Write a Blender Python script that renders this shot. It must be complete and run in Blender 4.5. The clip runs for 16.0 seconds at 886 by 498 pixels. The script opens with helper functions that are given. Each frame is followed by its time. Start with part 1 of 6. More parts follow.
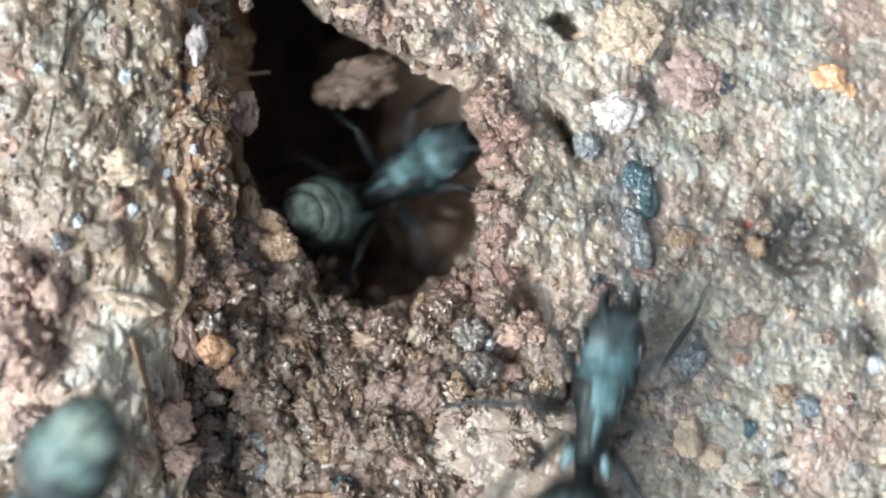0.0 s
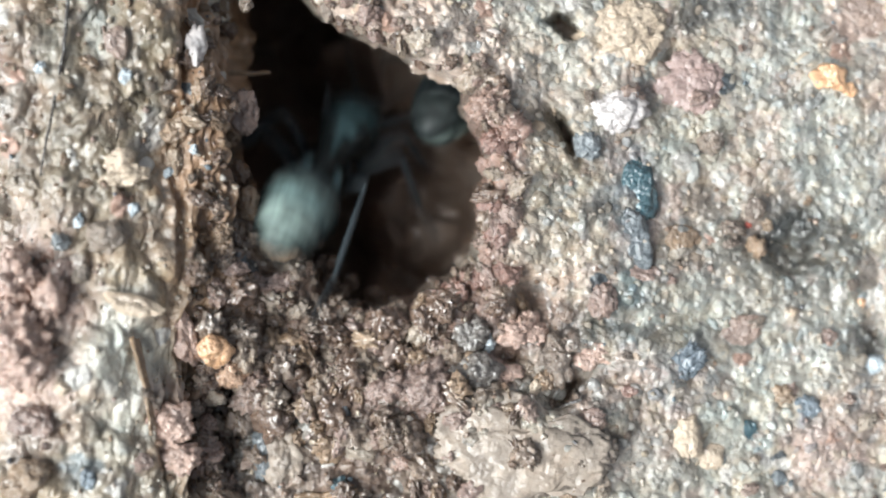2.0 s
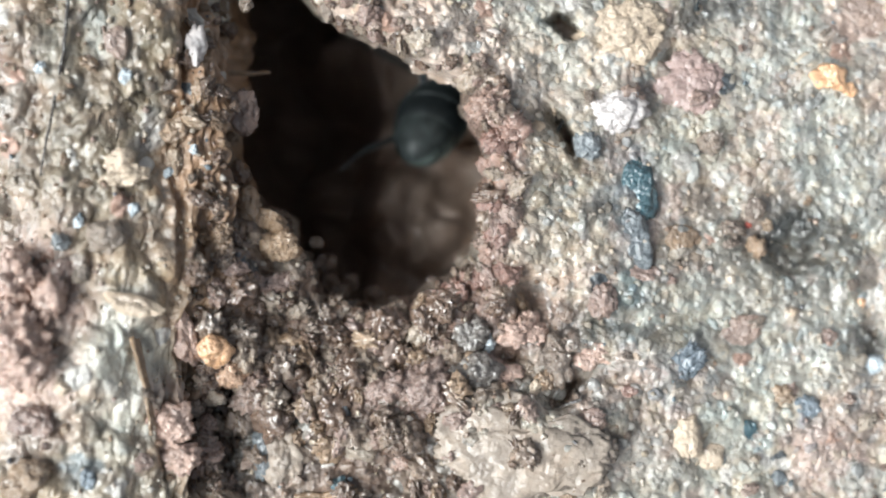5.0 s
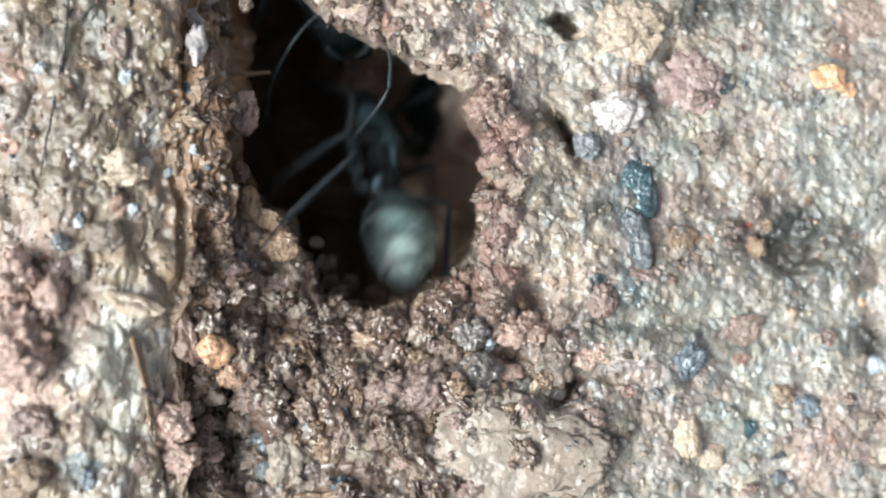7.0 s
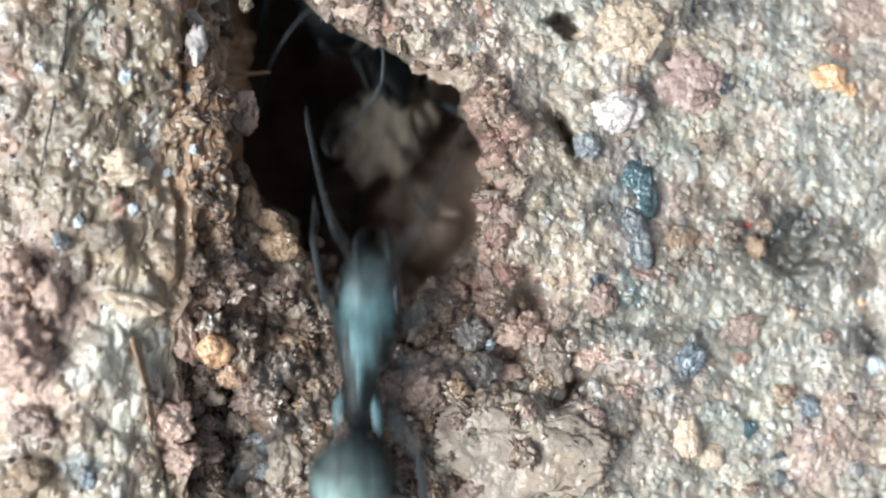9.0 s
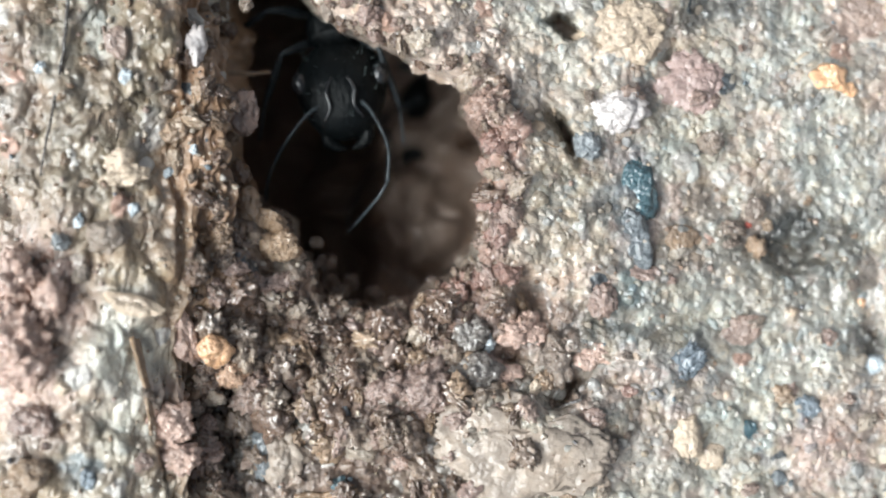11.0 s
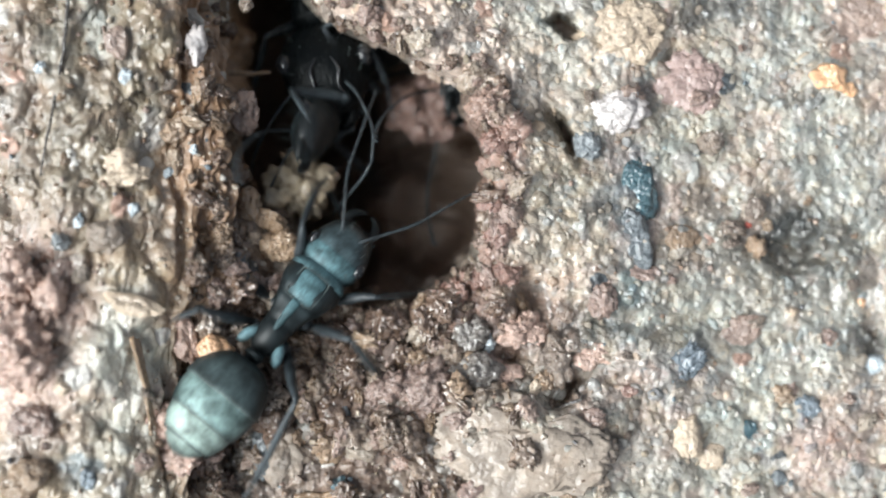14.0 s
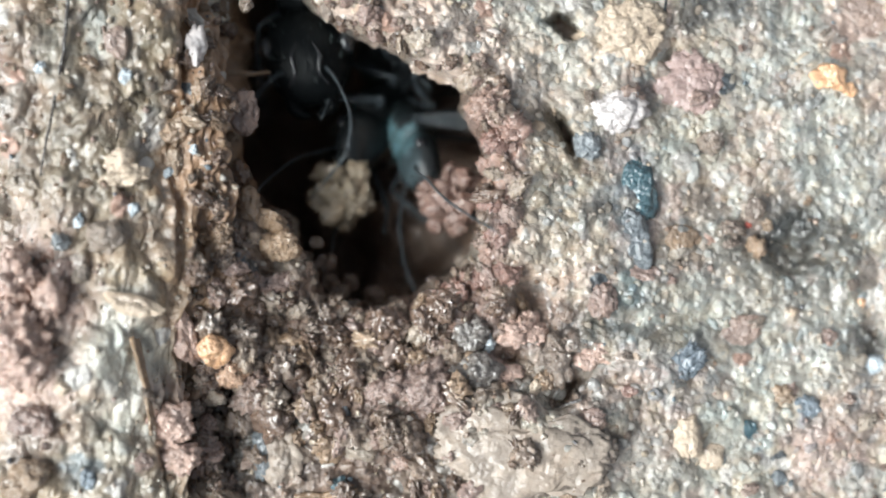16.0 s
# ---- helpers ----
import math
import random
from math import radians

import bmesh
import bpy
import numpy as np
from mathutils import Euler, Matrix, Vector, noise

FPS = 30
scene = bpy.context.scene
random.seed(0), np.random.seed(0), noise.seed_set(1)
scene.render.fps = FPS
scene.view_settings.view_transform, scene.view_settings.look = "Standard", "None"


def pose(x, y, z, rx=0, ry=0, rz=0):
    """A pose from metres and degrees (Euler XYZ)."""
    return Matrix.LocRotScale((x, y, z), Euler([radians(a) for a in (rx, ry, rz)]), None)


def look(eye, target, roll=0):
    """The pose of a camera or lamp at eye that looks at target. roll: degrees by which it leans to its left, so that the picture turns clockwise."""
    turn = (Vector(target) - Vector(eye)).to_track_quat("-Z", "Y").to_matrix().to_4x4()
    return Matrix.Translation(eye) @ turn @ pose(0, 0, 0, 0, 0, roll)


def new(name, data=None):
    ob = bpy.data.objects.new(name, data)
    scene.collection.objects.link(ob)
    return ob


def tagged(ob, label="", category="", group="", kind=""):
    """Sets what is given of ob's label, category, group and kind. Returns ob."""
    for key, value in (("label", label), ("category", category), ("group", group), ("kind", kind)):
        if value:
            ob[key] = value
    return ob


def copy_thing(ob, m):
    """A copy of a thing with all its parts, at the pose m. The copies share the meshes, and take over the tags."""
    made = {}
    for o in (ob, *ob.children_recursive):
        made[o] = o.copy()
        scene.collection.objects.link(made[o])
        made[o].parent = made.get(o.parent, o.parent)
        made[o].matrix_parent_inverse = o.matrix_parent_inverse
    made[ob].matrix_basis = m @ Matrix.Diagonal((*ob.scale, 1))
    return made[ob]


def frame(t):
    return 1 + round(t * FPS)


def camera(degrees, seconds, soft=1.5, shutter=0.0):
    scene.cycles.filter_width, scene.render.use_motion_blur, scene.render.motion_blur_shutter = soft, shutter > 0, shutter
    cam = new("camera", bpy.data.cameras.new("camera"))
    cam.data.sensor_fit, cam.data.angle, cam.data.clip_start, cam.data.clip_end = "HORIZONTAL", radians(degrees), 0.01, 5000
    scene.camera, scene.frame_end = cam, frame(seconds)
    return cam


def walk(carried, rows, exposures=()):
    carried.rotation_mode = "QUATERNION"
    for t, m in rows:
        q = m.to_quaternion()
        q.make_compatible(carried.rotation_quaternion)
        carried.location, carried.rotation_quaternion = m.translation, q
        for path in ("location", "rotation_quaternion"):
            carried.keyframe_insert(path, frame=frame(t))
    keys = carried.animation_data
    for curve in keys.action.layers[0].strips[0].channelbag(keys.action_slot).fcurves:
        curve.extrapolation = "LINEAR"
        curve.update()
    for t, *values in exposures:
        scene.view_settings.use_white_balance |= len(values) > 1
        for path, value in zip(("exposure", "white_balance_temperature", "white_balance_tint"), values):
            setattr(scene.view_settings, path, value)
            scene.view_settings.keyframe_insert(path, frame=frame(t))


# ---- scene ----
# ---- camera ----
STEP = 2e-5                       # one unit of the ground plan, in metres
HIGH = 784 * STEP / math.tan(radians(20))   # the camera's height over the soil
MM = 0.001
cam = camera(40, 16.0, soft=2.0, shutter=0.7)
walk(cam, [(0.0, pose(0, 0, HIGH)), (16.0, pose(0, 0, HIGH))], exposures=[(0.0, 0.5, 6030, 5), (16.0, 0.5, 6030, 5)])
cam.data.dof.use_dof = True
cam.data.dof.focus_distance = HIGH - 0.0012
cam.data.dof.aperture_fstop = 26

# ---- light ----
SUN_FROM = Vector((-0.64, -0.18, 0.66)).normalized()
world = bpy.data.worlds.new("sky")
scene.world = world
world.use_nodes = True
wn = world.node_tree
sky = wn.nodes.new("ShaderNodeTexSky")
sky.sky_type, sky.sun_disc = "NISHITA", False
sky.sun_elevation = math.asin(SUN_FROM.z)
sky.sun_rotation = math.atan2(SUN_FROM.x, SUN_FROM.y)
sky.air_density, sky.dust_density, sky.ozone_density = 0.5, 4.0, 0.4
pale = wn.nodes.new("ShaderNodeHueSaturation")       # thin white cloud
pale.inputs["Saturation"].default_value = 0.25
wn.links.new(sky.outputs[0], pale.inputs["Color"])
wn.links.new(pale.outputs[0], wn.nodes["Background"].inputs[0])
wn.nodes["Background"].inputs[1].default_value = 0.105
lamp = bpy.data.lights.new("sun", "SUN")
lamp.energy, lamp.angle, lamp.color = 3.5, radians(45.0), (1.0, 0.975, 0.92)
sun = new("sun", lamp)
sun.matrix_world = look(SUN_FROM, (0, 0, 0))


def at(u, v, z=0.0):
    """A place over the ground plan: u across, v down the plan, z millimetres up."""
    k = 1 - z * MM / HIGH
    return Vector(((u - 784) * STEP * k, (441 - v) * STEP * k, z * MM))


# ---- noise on arrays ----
def dice(ix, iy, seed):
    """A random number from 0 to 1 for each cell of a lattice."""
    a = (ix.astype(np.int64) * 374761393 + iy.astype(np.int64) * 668265263 + seed * 974634777) & 0xFFFFFFFF
    a = ((a ^ (a >> 13)) * 1274126177) & 0xFFFFFFFF
    a = ((a ^ (a >> 16)) * 2246822519) & 0xFFFFFFFF
    return ((a ^ (a >> 15)) & 0xFFFFFF) / 16777216.0


def smooth_noise(x, y, seed):
    ix, iy = np.floor(x), np.floor(y)
    fx, fy = x - ix, y - iy
    fx, fy = fx * fx * (3 - 2 * fx), fy * fy * (3 - 2 * fy)
    a, b = dice(ix, iy, seed), dice(ix + 1, iy, seed)
    c, d = dice(ix, iy + 1, seed), dice(ix + 1, iy + 1, seed)
    return (a + (b - a) * fx) * (1 - fy) + (c + (d - c) * fx) * fy - 0.5


def fbm(x, y, size, seed, octaves=4):
    total, gain = 0, 1.0
    for k in range(octaves):
        total = total + gain * smooth_noise(x / size, y / size, seed + k)
        size, gain = size * 0.5, gain * 0.55
    return total


def granules(x, y, size, seed, low=0.35, high=0.8):
    """Rounded grains set in a surface: their relief, a random number for each, and how far inside it lies."""
    x = x + fbm(x, y, size * 0.6, seed + 50, 2) * size * 0.45
    y = y + fbm(x, y, size * 0.6, seed + 60, 2) * size * 0.45
    gx, gy = np.floor(x / size), np.floor(y / size)
    best, mark = np.zeros_like(x), np.full_like(x, 0.5)
    for i in (-1, 0, 1):
        for j in (-1, 0, 1):
            cx, cy = gx + i, gy + j
            px = (cx + dice(cx, cy, seed)) * size
            py = (cy + dice(cx, cy, seed + 1)) * size
            r = (low + (high - low) * dice(cx, cy, seed + 2)) * size
            q = 1 - ((x - px) ** 2 + (y - py) ** 2) / r ** 2
            bump = np.maximum(q, 0) ** 0.75 * r
            win = bump > best
            best = np.where(win, bump, best)
            mark = np.where(win, dice(cx, cy, seed + 3), mark)
    return best, mark


# ---- materials ----
def shader(name):
    m = bpy.data.materials.new(name)
    m.use_nodes = True
    return m, m.node_tree, m.node_tree.nodes["Principled BSDF"]


def put(tree, kind, **values):
    n = tree.nodes.new(kind)
    for key, value in values.items():
        n.inputs[key].default_value = value
    return n


def mixed(tree, a, b, fac, blend="MIX"):
    n = tree.nodes.new("ShaderNodeMix")
    n.data_type, n.blend_type = "RGBA", blend
    for socket, value in ((n.inputs[0], fac), (n.inputs[6], a), (n.inputs[7], b)):
        if isinstance(value, bpy.types.NodeSocket):
            tree.links.new(value, socket)
        else:
            socket.default_value = value if not isinstance(value, tuple) else (*value, 1)[:4]
    return n.outputs[2]


def ramp(tree, source, low, high, out_low, out_high):
    n = tree.nodes.new("ShaderNodeMapRange")
    tree.links.new(source, n.inputs[0])
    for k, value in enumerate((low, high, out_low, out_high)):
        n.inputs[k + 1].default_value = value
    return n.outputs[0]


def earth(name, colour=None, wet=0.5, fine=0.00012, bump=0.00036, spread=0.42, per_piece=0.0, speck=0.14):
    """Damp mineral soil: colour from the grains (attribute tint) or one colour; grain at two scales, wet film in patches."""
    m, tree, bsdf = shader(name)
    coord = tree.nodes.new("ShaderNodeTexCoord").outputs["Object"]
    coarse = put(tree, "ShaderNodeTexNoise", Scale=1 / (fine * 6), Detail=5, Roughness=0.65)
    grain = put(tree, "ShaderNodeTexNoise", Scale=1 / fine, Detail=4, Roughness=0.7)
    cells = put(tree, "ShaderNodeTexVoronoi", Scale=1 / (fine * 1.6))
    wavy = put(tree, "ShaderNodeTexNoise", Scale=1 / (fine * 2.6), Detail=2, Roughness=0.5)
    film, film2 = tree.nodes.new("ShaderNodeTexVoronoi"), tree.nodes.new("ShaderNodeTexVoronoi")
    for n, size in ((film, 1.5), (film2, 3.5)):
        n.feature = "SMOOTH_F1"
        n.inputs["Scale"].default_value, n.inputs["Smoothness"].default_value = 1 / (fine * size), 0.35
    for n in (coarse, grain, cells, film, film2, wavy):
        tree.links.new(coord, n.inputs["Vector"])
    if colour is None:
        attr = tree.nodes.new("ShaderNodeAttribute")
        attr.attribute_name = "tint"
        base = attr.outputs["Color"]
    else:
        base = mixed(tree, colour, colour, 0.0)
    if per_piece:
        info = tree.nodes.new("ShaderNodeObjectInfo")
        base = mixed(tree, base, (0.9, 0.78, 0.62), ramp(tree, info.outputs["Random"], 0.55, 1, 0, per_piece), "MIX")
        base = mixed(tree, base, (0.10, 0.07, 0.055), ramp(tree, info.outputs["Random"], 0.45, 0, 0, per_piece), "MIX")
    base = mixed(tree, base, (1.55, 1.45, 1.35), ramp(tree, coarse.outputs["Fac"], 0.45, 0.75, 0, spread), "MULTIPLY")
    base = mixed(tree, base, (0.42, 0.38, 0.36), ramp(tree, coarse.outputs["Fac"], 0.5, 0.25, 0, spread), "MULTIPLY")
    base = mixed(tree, base, (0.60, 0.57, 0.52), ramp(tree, grain.outputs["Fac"], 0.58, 0.78, 0, speck), "MIX")
    base = mixed(tree, base, (0.05, 0.045, 0.045), ramp(tree, grain.outputs["Fac"], 0.44, 0.26, 0, speck), "MIX")
    tree.links.new(base, bsdf.inputs["Base Color"])
    tree.links.new(ramp(tree, coarse.outputs["Fac"], 0.3, 0.7, 0.60 - 0.34 * wet, 0.30 - 0.18 * wet), bsdf.inputs["Roughness"])
    bsdf.inputs["Coat Weight"].default_value = min(1.0, wet * 1.7)
    bsdf.inputs["Coat Roughness"].default_value = 0.065
    drops = mixed(tree, mixed(tree, ramp(tree, film.outputs["Distance"], 0, 1, 0.5, 0), ramp(tree, film2.outputs["Distance"], 0, 1, 1.1, 0), 0.5), wavy.outputs["Fac"], 0.45)
    height = mixed(tree, drops, grain.outputs["Fac"], 0.25)
    b = tree.nodes.new("ShaderNodeBump")
    b.inputs["Strength"].default_value, b.inputs["Distance"].default_value = 1.0, bump
    tree.links.new(height, b.inputs["Height"])
    tree.links.new(b.outputs[0], bsdf.inputs["Normal"])
    skin = tree.nodes.new("ShaderNodeBump")          # the water film is smoother than the grains under it
    skin.inputs["Strength"].default_value, skin.inputs["Distance"].default_value = 1.0, 0.0005
    tree.links.new(drops, skin.inputs["Height"])
    tree.links.new(skin.outputs[0], bsdf.inputs["Coat Normal"])
    bsdf.inputs["Coat IOR"].default_value = 1.75
    return m


def cuticle(name, colour, rough, painted_sheen=None, low=0.0, high=0.5, scale=0.00006, coat=0.0, fuzz=0.03, silk=0.7, pits=0.000012, gloss=0.3):
    """Hard black insect shell with fine sculpture; the sky sheen of the silky hairs on its back is painted in as a
    colour, from a height low to high (mm).
    """
    m, tree, bsdf = shader(name)
    coord = tree.nodes.new("ShaderNodeTexCoord").outputs["Object"]
    big = put(tree, "ShaderNodeTexNoise", Scale=1 / (scale * 9), Detail=4)
    small = put(tree, "ShaderNodeTexNoise", Scale=1 / scale, Detail=3, Roughness=0.7)
    hair = tree.nodes.new("ShaderNodeMapping")
    hair.inputs["Scale"].default_value = (1, 0.22, 1)
    tree.links.new(coord, hair.inputs["Vector"])
    tree.links.new(coord, big.inputs["Vector"])
    tree.links.new(hair.outputs[0], small.inputs["Vector"])
    base = mixed(tree, colour, tuple(c * 2.2 for c in colour), ramp(tree, big.outputs["Fac"], 0.4, 0.7, 0, 0.7))
    if painted_sheen:
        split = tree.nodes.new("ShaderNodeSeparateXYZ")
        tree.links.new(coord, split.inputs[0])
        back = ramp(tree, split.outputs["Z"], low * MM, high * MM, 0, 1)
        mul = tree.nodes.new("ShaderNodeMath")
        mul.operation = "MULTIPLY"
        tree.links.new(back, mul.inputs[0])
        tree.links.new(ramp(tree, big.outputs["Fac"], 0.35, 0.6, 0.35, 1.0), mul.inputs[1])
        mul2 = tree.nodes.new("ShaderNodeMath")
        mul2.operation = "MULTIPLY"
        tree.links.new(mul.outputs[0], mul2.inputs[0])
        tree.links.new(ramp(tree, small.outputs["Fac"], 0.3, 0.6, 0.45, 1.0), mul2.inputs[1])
        base = mixed(tree, base, painted_sheen, mul2.outputs[0])
        tree.links.new(ramp(tree, mul2.outputs[0], 0, 1, 0, silk), bsdf.inputs["Metallic"])   # silk: how far the painted sheen also mirrors
    tree.links.new(base, bsdf.inputs["Base Color"])
    tree.links.new(ramp(tree, small.outputs["Fac"], 0.3, 0.7, rough - 0.08, rough + 0.12), bsdf.inputs["Roughness"])
    bsdf.inputs["Specular IOR Level"].default_value = gloss
    bsdf.inputs["Sheen Weight"].default_value = fuzz
    bsdf.inputs["Sheen Roughness"].default_value = 0.4
    bsdf.inputs["Sheen Tint"].default_value = (0.75, 0.95, 0.98, 1)
    bsdf.inputs["Coat Weight"].default_value = coat
    bsdf.inputs["Coat Roughness"].default_value = 0.15
    b = tree.nodes.new("ShaderNodeBump")
    b.inputs["Strength"].default_value, b.inputs["Distance"].default_value = 0.5, pits
    tree.links.new(small.outputs["Fac"], b.inputs["Height"])
    tree.links.new(b.outputs[0], bsdf.inputs["Normal"])
    return m


SOIL = earth("damp_soil", wet=0.5, bump=0.0003)
BARK = earth("damp_bark", wet=0.38, fine=0.00014, bump=0.00018, spread=0.35)
BURROW = earth("burrow_soil", (0.38, 0.29, 0.23), wet=0.3, fine=0.0002)
CRUMB_BROWN = earth("brown_crumb", (0.165, 0.106, 0.075), wet=0.7, fine=0.00009, bump=0.00036, per_piece=0.25)
CRUMB_GREY = earth("grey_crumb", (0.245, 0.19, 0.152), wet=0.6, fine=0.00009, bump=0.00036, per_piece=0.3)
CRUMB_PINK = earth("pink_crumb", (0.31, 0.215, 0.18), wet=0.65, fine=0.00009, bump=0.00036, per_piece=0.15)
PELLET_PALE = earth("pale_glassy_crumb", (0.46, 0.38, 0.27), wet=0.7, fine=0.00012, bump=0.00036, spread=0.7)
PELLET_DUN = earth("dun_crumb", (0.22, 0.185, 0.14), wet=0.55, fine=0.00009, bump=0.00036)
PELLET_RED = earth("red_pellet", (0.24, 0.15, 0.12), wet=0.5, fine=0.00009, bump=0.00036)
CRUMB_RED = earth("reddish_crumb", (0.29, 0.165, 0.13), wet=0.65, fine=0.00009, bump=0.00036, per_piece=0.15)
CRUMB_ROSE = earth("pale_rose_crumb", (0.59, 0.41, 0.335), wet=0.55, fine=0.00009, bump=0.00036)
ROSE_STONE = earth("dull_rose_stone", (0.42, 0.30, 0.27), wet=0.5, speck=0.3)
TAN_PALE = earth("pale_tan_crumb", (0.44, 0.30, 0.19), wet=0.6, fine=0.00009, bump=0.0003)
CRUMB_TAN = earth("tan_crumb", (0.33, 0.225, 0.145), wet=0.6, fine=0.00009, bump=0.00036, per_piece=0.15)
WHITE_STONE = earth("white_quartz", (0.72, 0.66, 0.64), wet=0.5, spread=0.25, speck=0.1)
BLUE_STONE = earth("slate_blue_stone", (0.055, 0.115, 0.14), wet=0.7, speck=0.4)
PALE_STONE = earth("pale_stone", (0.35, 0.29, 0.24), wet=0.25, fine=0.00016, bump=0.0002, spread=0.7, speck=0.3)
ORANGE_STONE = earth("orange_grain", (0.80, 0.47, 0.26), wet=0.6, spread=0.3, speck=0.1)
ORANGE_CRUMB = earth("pale_orange_crumb", (0.62, 0.40, 0.27), wet=0.5, spread=0.3, speck=0.1)
CREAM_STONE = earth("cream_lump", (0.60, 0.48, 0.36), wet=0.4, spread=0.35, speck=0.1)
BLUE_GREY = earth("blue_grey_stone", (0.16, 0.18, 0.195), wet=0.6, speck=0.4)
GREY_STONE = earth("speckled_grey_stone", (0.17, 0.15, 0.135), wet=0.6, speck=0.5)
DEEP_BLUE = earth("deep_blue_stone", (0.20, 0.24, 0.28), wet=0.5, speck=0.8)
GLASS_BEAD = earth("milky_bead", (0.52, 0.58, 0.62), wet=0.8, spread=0.15, speck=0.0)
RED_GRAIN = earth("red_grain", (0.60, 0.12, 0.08), wet=0.6, spread=0.2, speck=0.0)
FIBRE = earth("dry_fibre", (0.30, 0.20, 0.12), wet=0.5)
DARK_FIBRE = earth("dark_fibre", (0.05, 0.04, 0.035), wet=0.6)
# the second colour of each shell is sky sheen painted on the back
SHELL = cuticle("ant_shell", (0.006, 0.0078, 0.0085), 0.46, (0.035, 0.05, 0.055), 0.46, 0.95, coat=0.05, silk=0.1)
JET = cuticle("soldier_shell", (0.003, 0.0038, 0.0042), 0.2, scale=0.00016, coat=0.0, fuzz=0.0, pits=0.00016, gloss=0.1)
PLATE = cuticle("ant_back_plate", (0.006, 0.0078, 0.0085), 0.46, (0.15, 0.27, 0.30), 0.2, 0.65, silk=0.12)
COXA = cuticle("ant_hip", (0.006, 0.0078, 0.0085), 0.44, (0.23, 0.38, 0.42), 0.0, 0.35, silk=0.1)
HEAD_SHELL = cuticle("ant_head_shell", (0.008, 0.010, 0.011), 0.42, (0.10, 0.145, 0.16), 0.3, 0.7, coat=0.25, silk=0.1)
# front, middle, end: the rear's highlight is put into ever paler colours
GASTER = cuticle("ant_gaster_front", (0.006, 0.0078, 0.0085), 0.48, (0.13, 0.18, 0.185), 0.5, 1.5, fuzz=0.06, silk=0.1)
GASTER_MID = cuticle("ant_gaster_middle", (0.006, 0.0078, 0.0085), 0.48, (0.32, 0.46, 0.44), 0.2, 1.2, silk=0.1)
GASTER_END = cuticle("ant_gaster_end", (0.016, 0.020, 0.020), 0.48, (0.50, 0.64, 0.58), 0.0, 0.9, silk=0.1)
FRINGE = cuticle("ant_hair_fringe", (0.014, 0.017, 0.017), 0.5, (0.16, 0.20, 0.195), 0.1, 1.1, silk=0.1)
LIMB = cuticle("ant_limb", (0.012, 0.013, 0.015), 0.36, (0.055, 0.068, 0.076), -9, -8, coat=0.1, silk=0.1)
EYE = cuticle("ant_eye", (0.012, 0.013, 0.015), 0.12, coat=0.8)


# ---- mesh helpers ----
def mesh_object(name, verts, faces, material, smooth=True, tint=None):
    me = bpy.data.meshes.new(name)
    me.from_pydata([tuple(p) for p in verts] if not isinstance(verts, np.ndarray) else verts.tolist(), [], faces if isinstance(faces, list) else faces.tolist())
    me.materials.append(material)
    if tint is not None:
        layer = me.color_attributes.new("tint", "FLOAT_COLOR", "POINT")
        layer.data.foreach_set("color", np.concatenate([tint, np.ones((len(tint), 1))], 1).astype(np.float32).ravel())
    if smooth:
        me.polygons.foreach_set("use_smooth", np.ones(len(me.polygons), dtype=bool))
    me.update()
    return new(name, me)


def part(name, bm, material, parent, label=""):
    me = bpy.data.meshes.new(name)
    bm.to_mesh(me)
    bm.free()
    me.materials.append(material)
    for p in me.polygons:
        p.use_smooth = True
    ob = new(name, me)
    ob.parent = parent
    if label:
        ob["label"] = label
    return ob


def grid_faces(rows, cols, keep=None):
    i = np.arange(rows * cols).reshape(rows, cols)
    f = np.stack([i[:-1, :-1], i[1:, :-1], i[1:, 1:], i[:-1, 1:]], -1).reshape(-1, 4)
    return f if keep is None else f[keep.reshape(-1)[f].all(1)]
# ---- the lie of the soil ----
RIM = [(432, -60), (520, -40), (560, 8), (604, 44), (672, 72), (748, 108), (835, 152), (824, 190), (852, 232), (874, 296),
       (850, 345), (856, 400), (848, 452), (806, 496), (742, 528), (690, 556), (636, 552), (562, 530), (556, 488), (522, 440),
       (508, 396), (442, 352), (410, 300), (380, 200), (380, 80), (390, -20)]


def rim_distance(u, v):
    """Distance to the mouth of the burrow in the plan; less than nothing inside it."""
    best, inside = np.full(u.shape, 1e9), np.zeros(u.shape, dtype=bool)
    for (ax, ay), (bx, by) in zip(RIM, RIM[1:] + RIM[:1]):
        dx, dy = bx - ax, by - ay
        h = np.clip(((u - ax) * dx + (v - ay) * dy) / (dx * dx + dy * dy), 0, 1)
        best = np.minimum(best, np.hypot(u - ax - h * dx, v - ay - h * dy))
        cross = (ay > v) != (by > v)
        inside ^= cross & (u < ax + (v - ay) / (by - ay if by != ay else 1e-9) * dx)
    return np.where(inside, -best, best)


def bulge(u, v, cu, cv, ru, rv, turn=0):
    c, s = math.cos(radians(turn)), math.sin(radians(turn))
    a, b = (u - cu) * c + (v - cv) * s, (v - cv) * c - (u - cu) * s
    return np.exp(-(a / ru) ** 2 - (b / rv) ** 2)


PATCHES = []


def patch(cu, cv, ru, rv, colour, strength=1.0, turn=0):
    """A patch of differently coloured soil; over hollows its dark colour holds their shade."""
    PATCHES.append((cu, cv, ru, rv, colour, strength, turn))


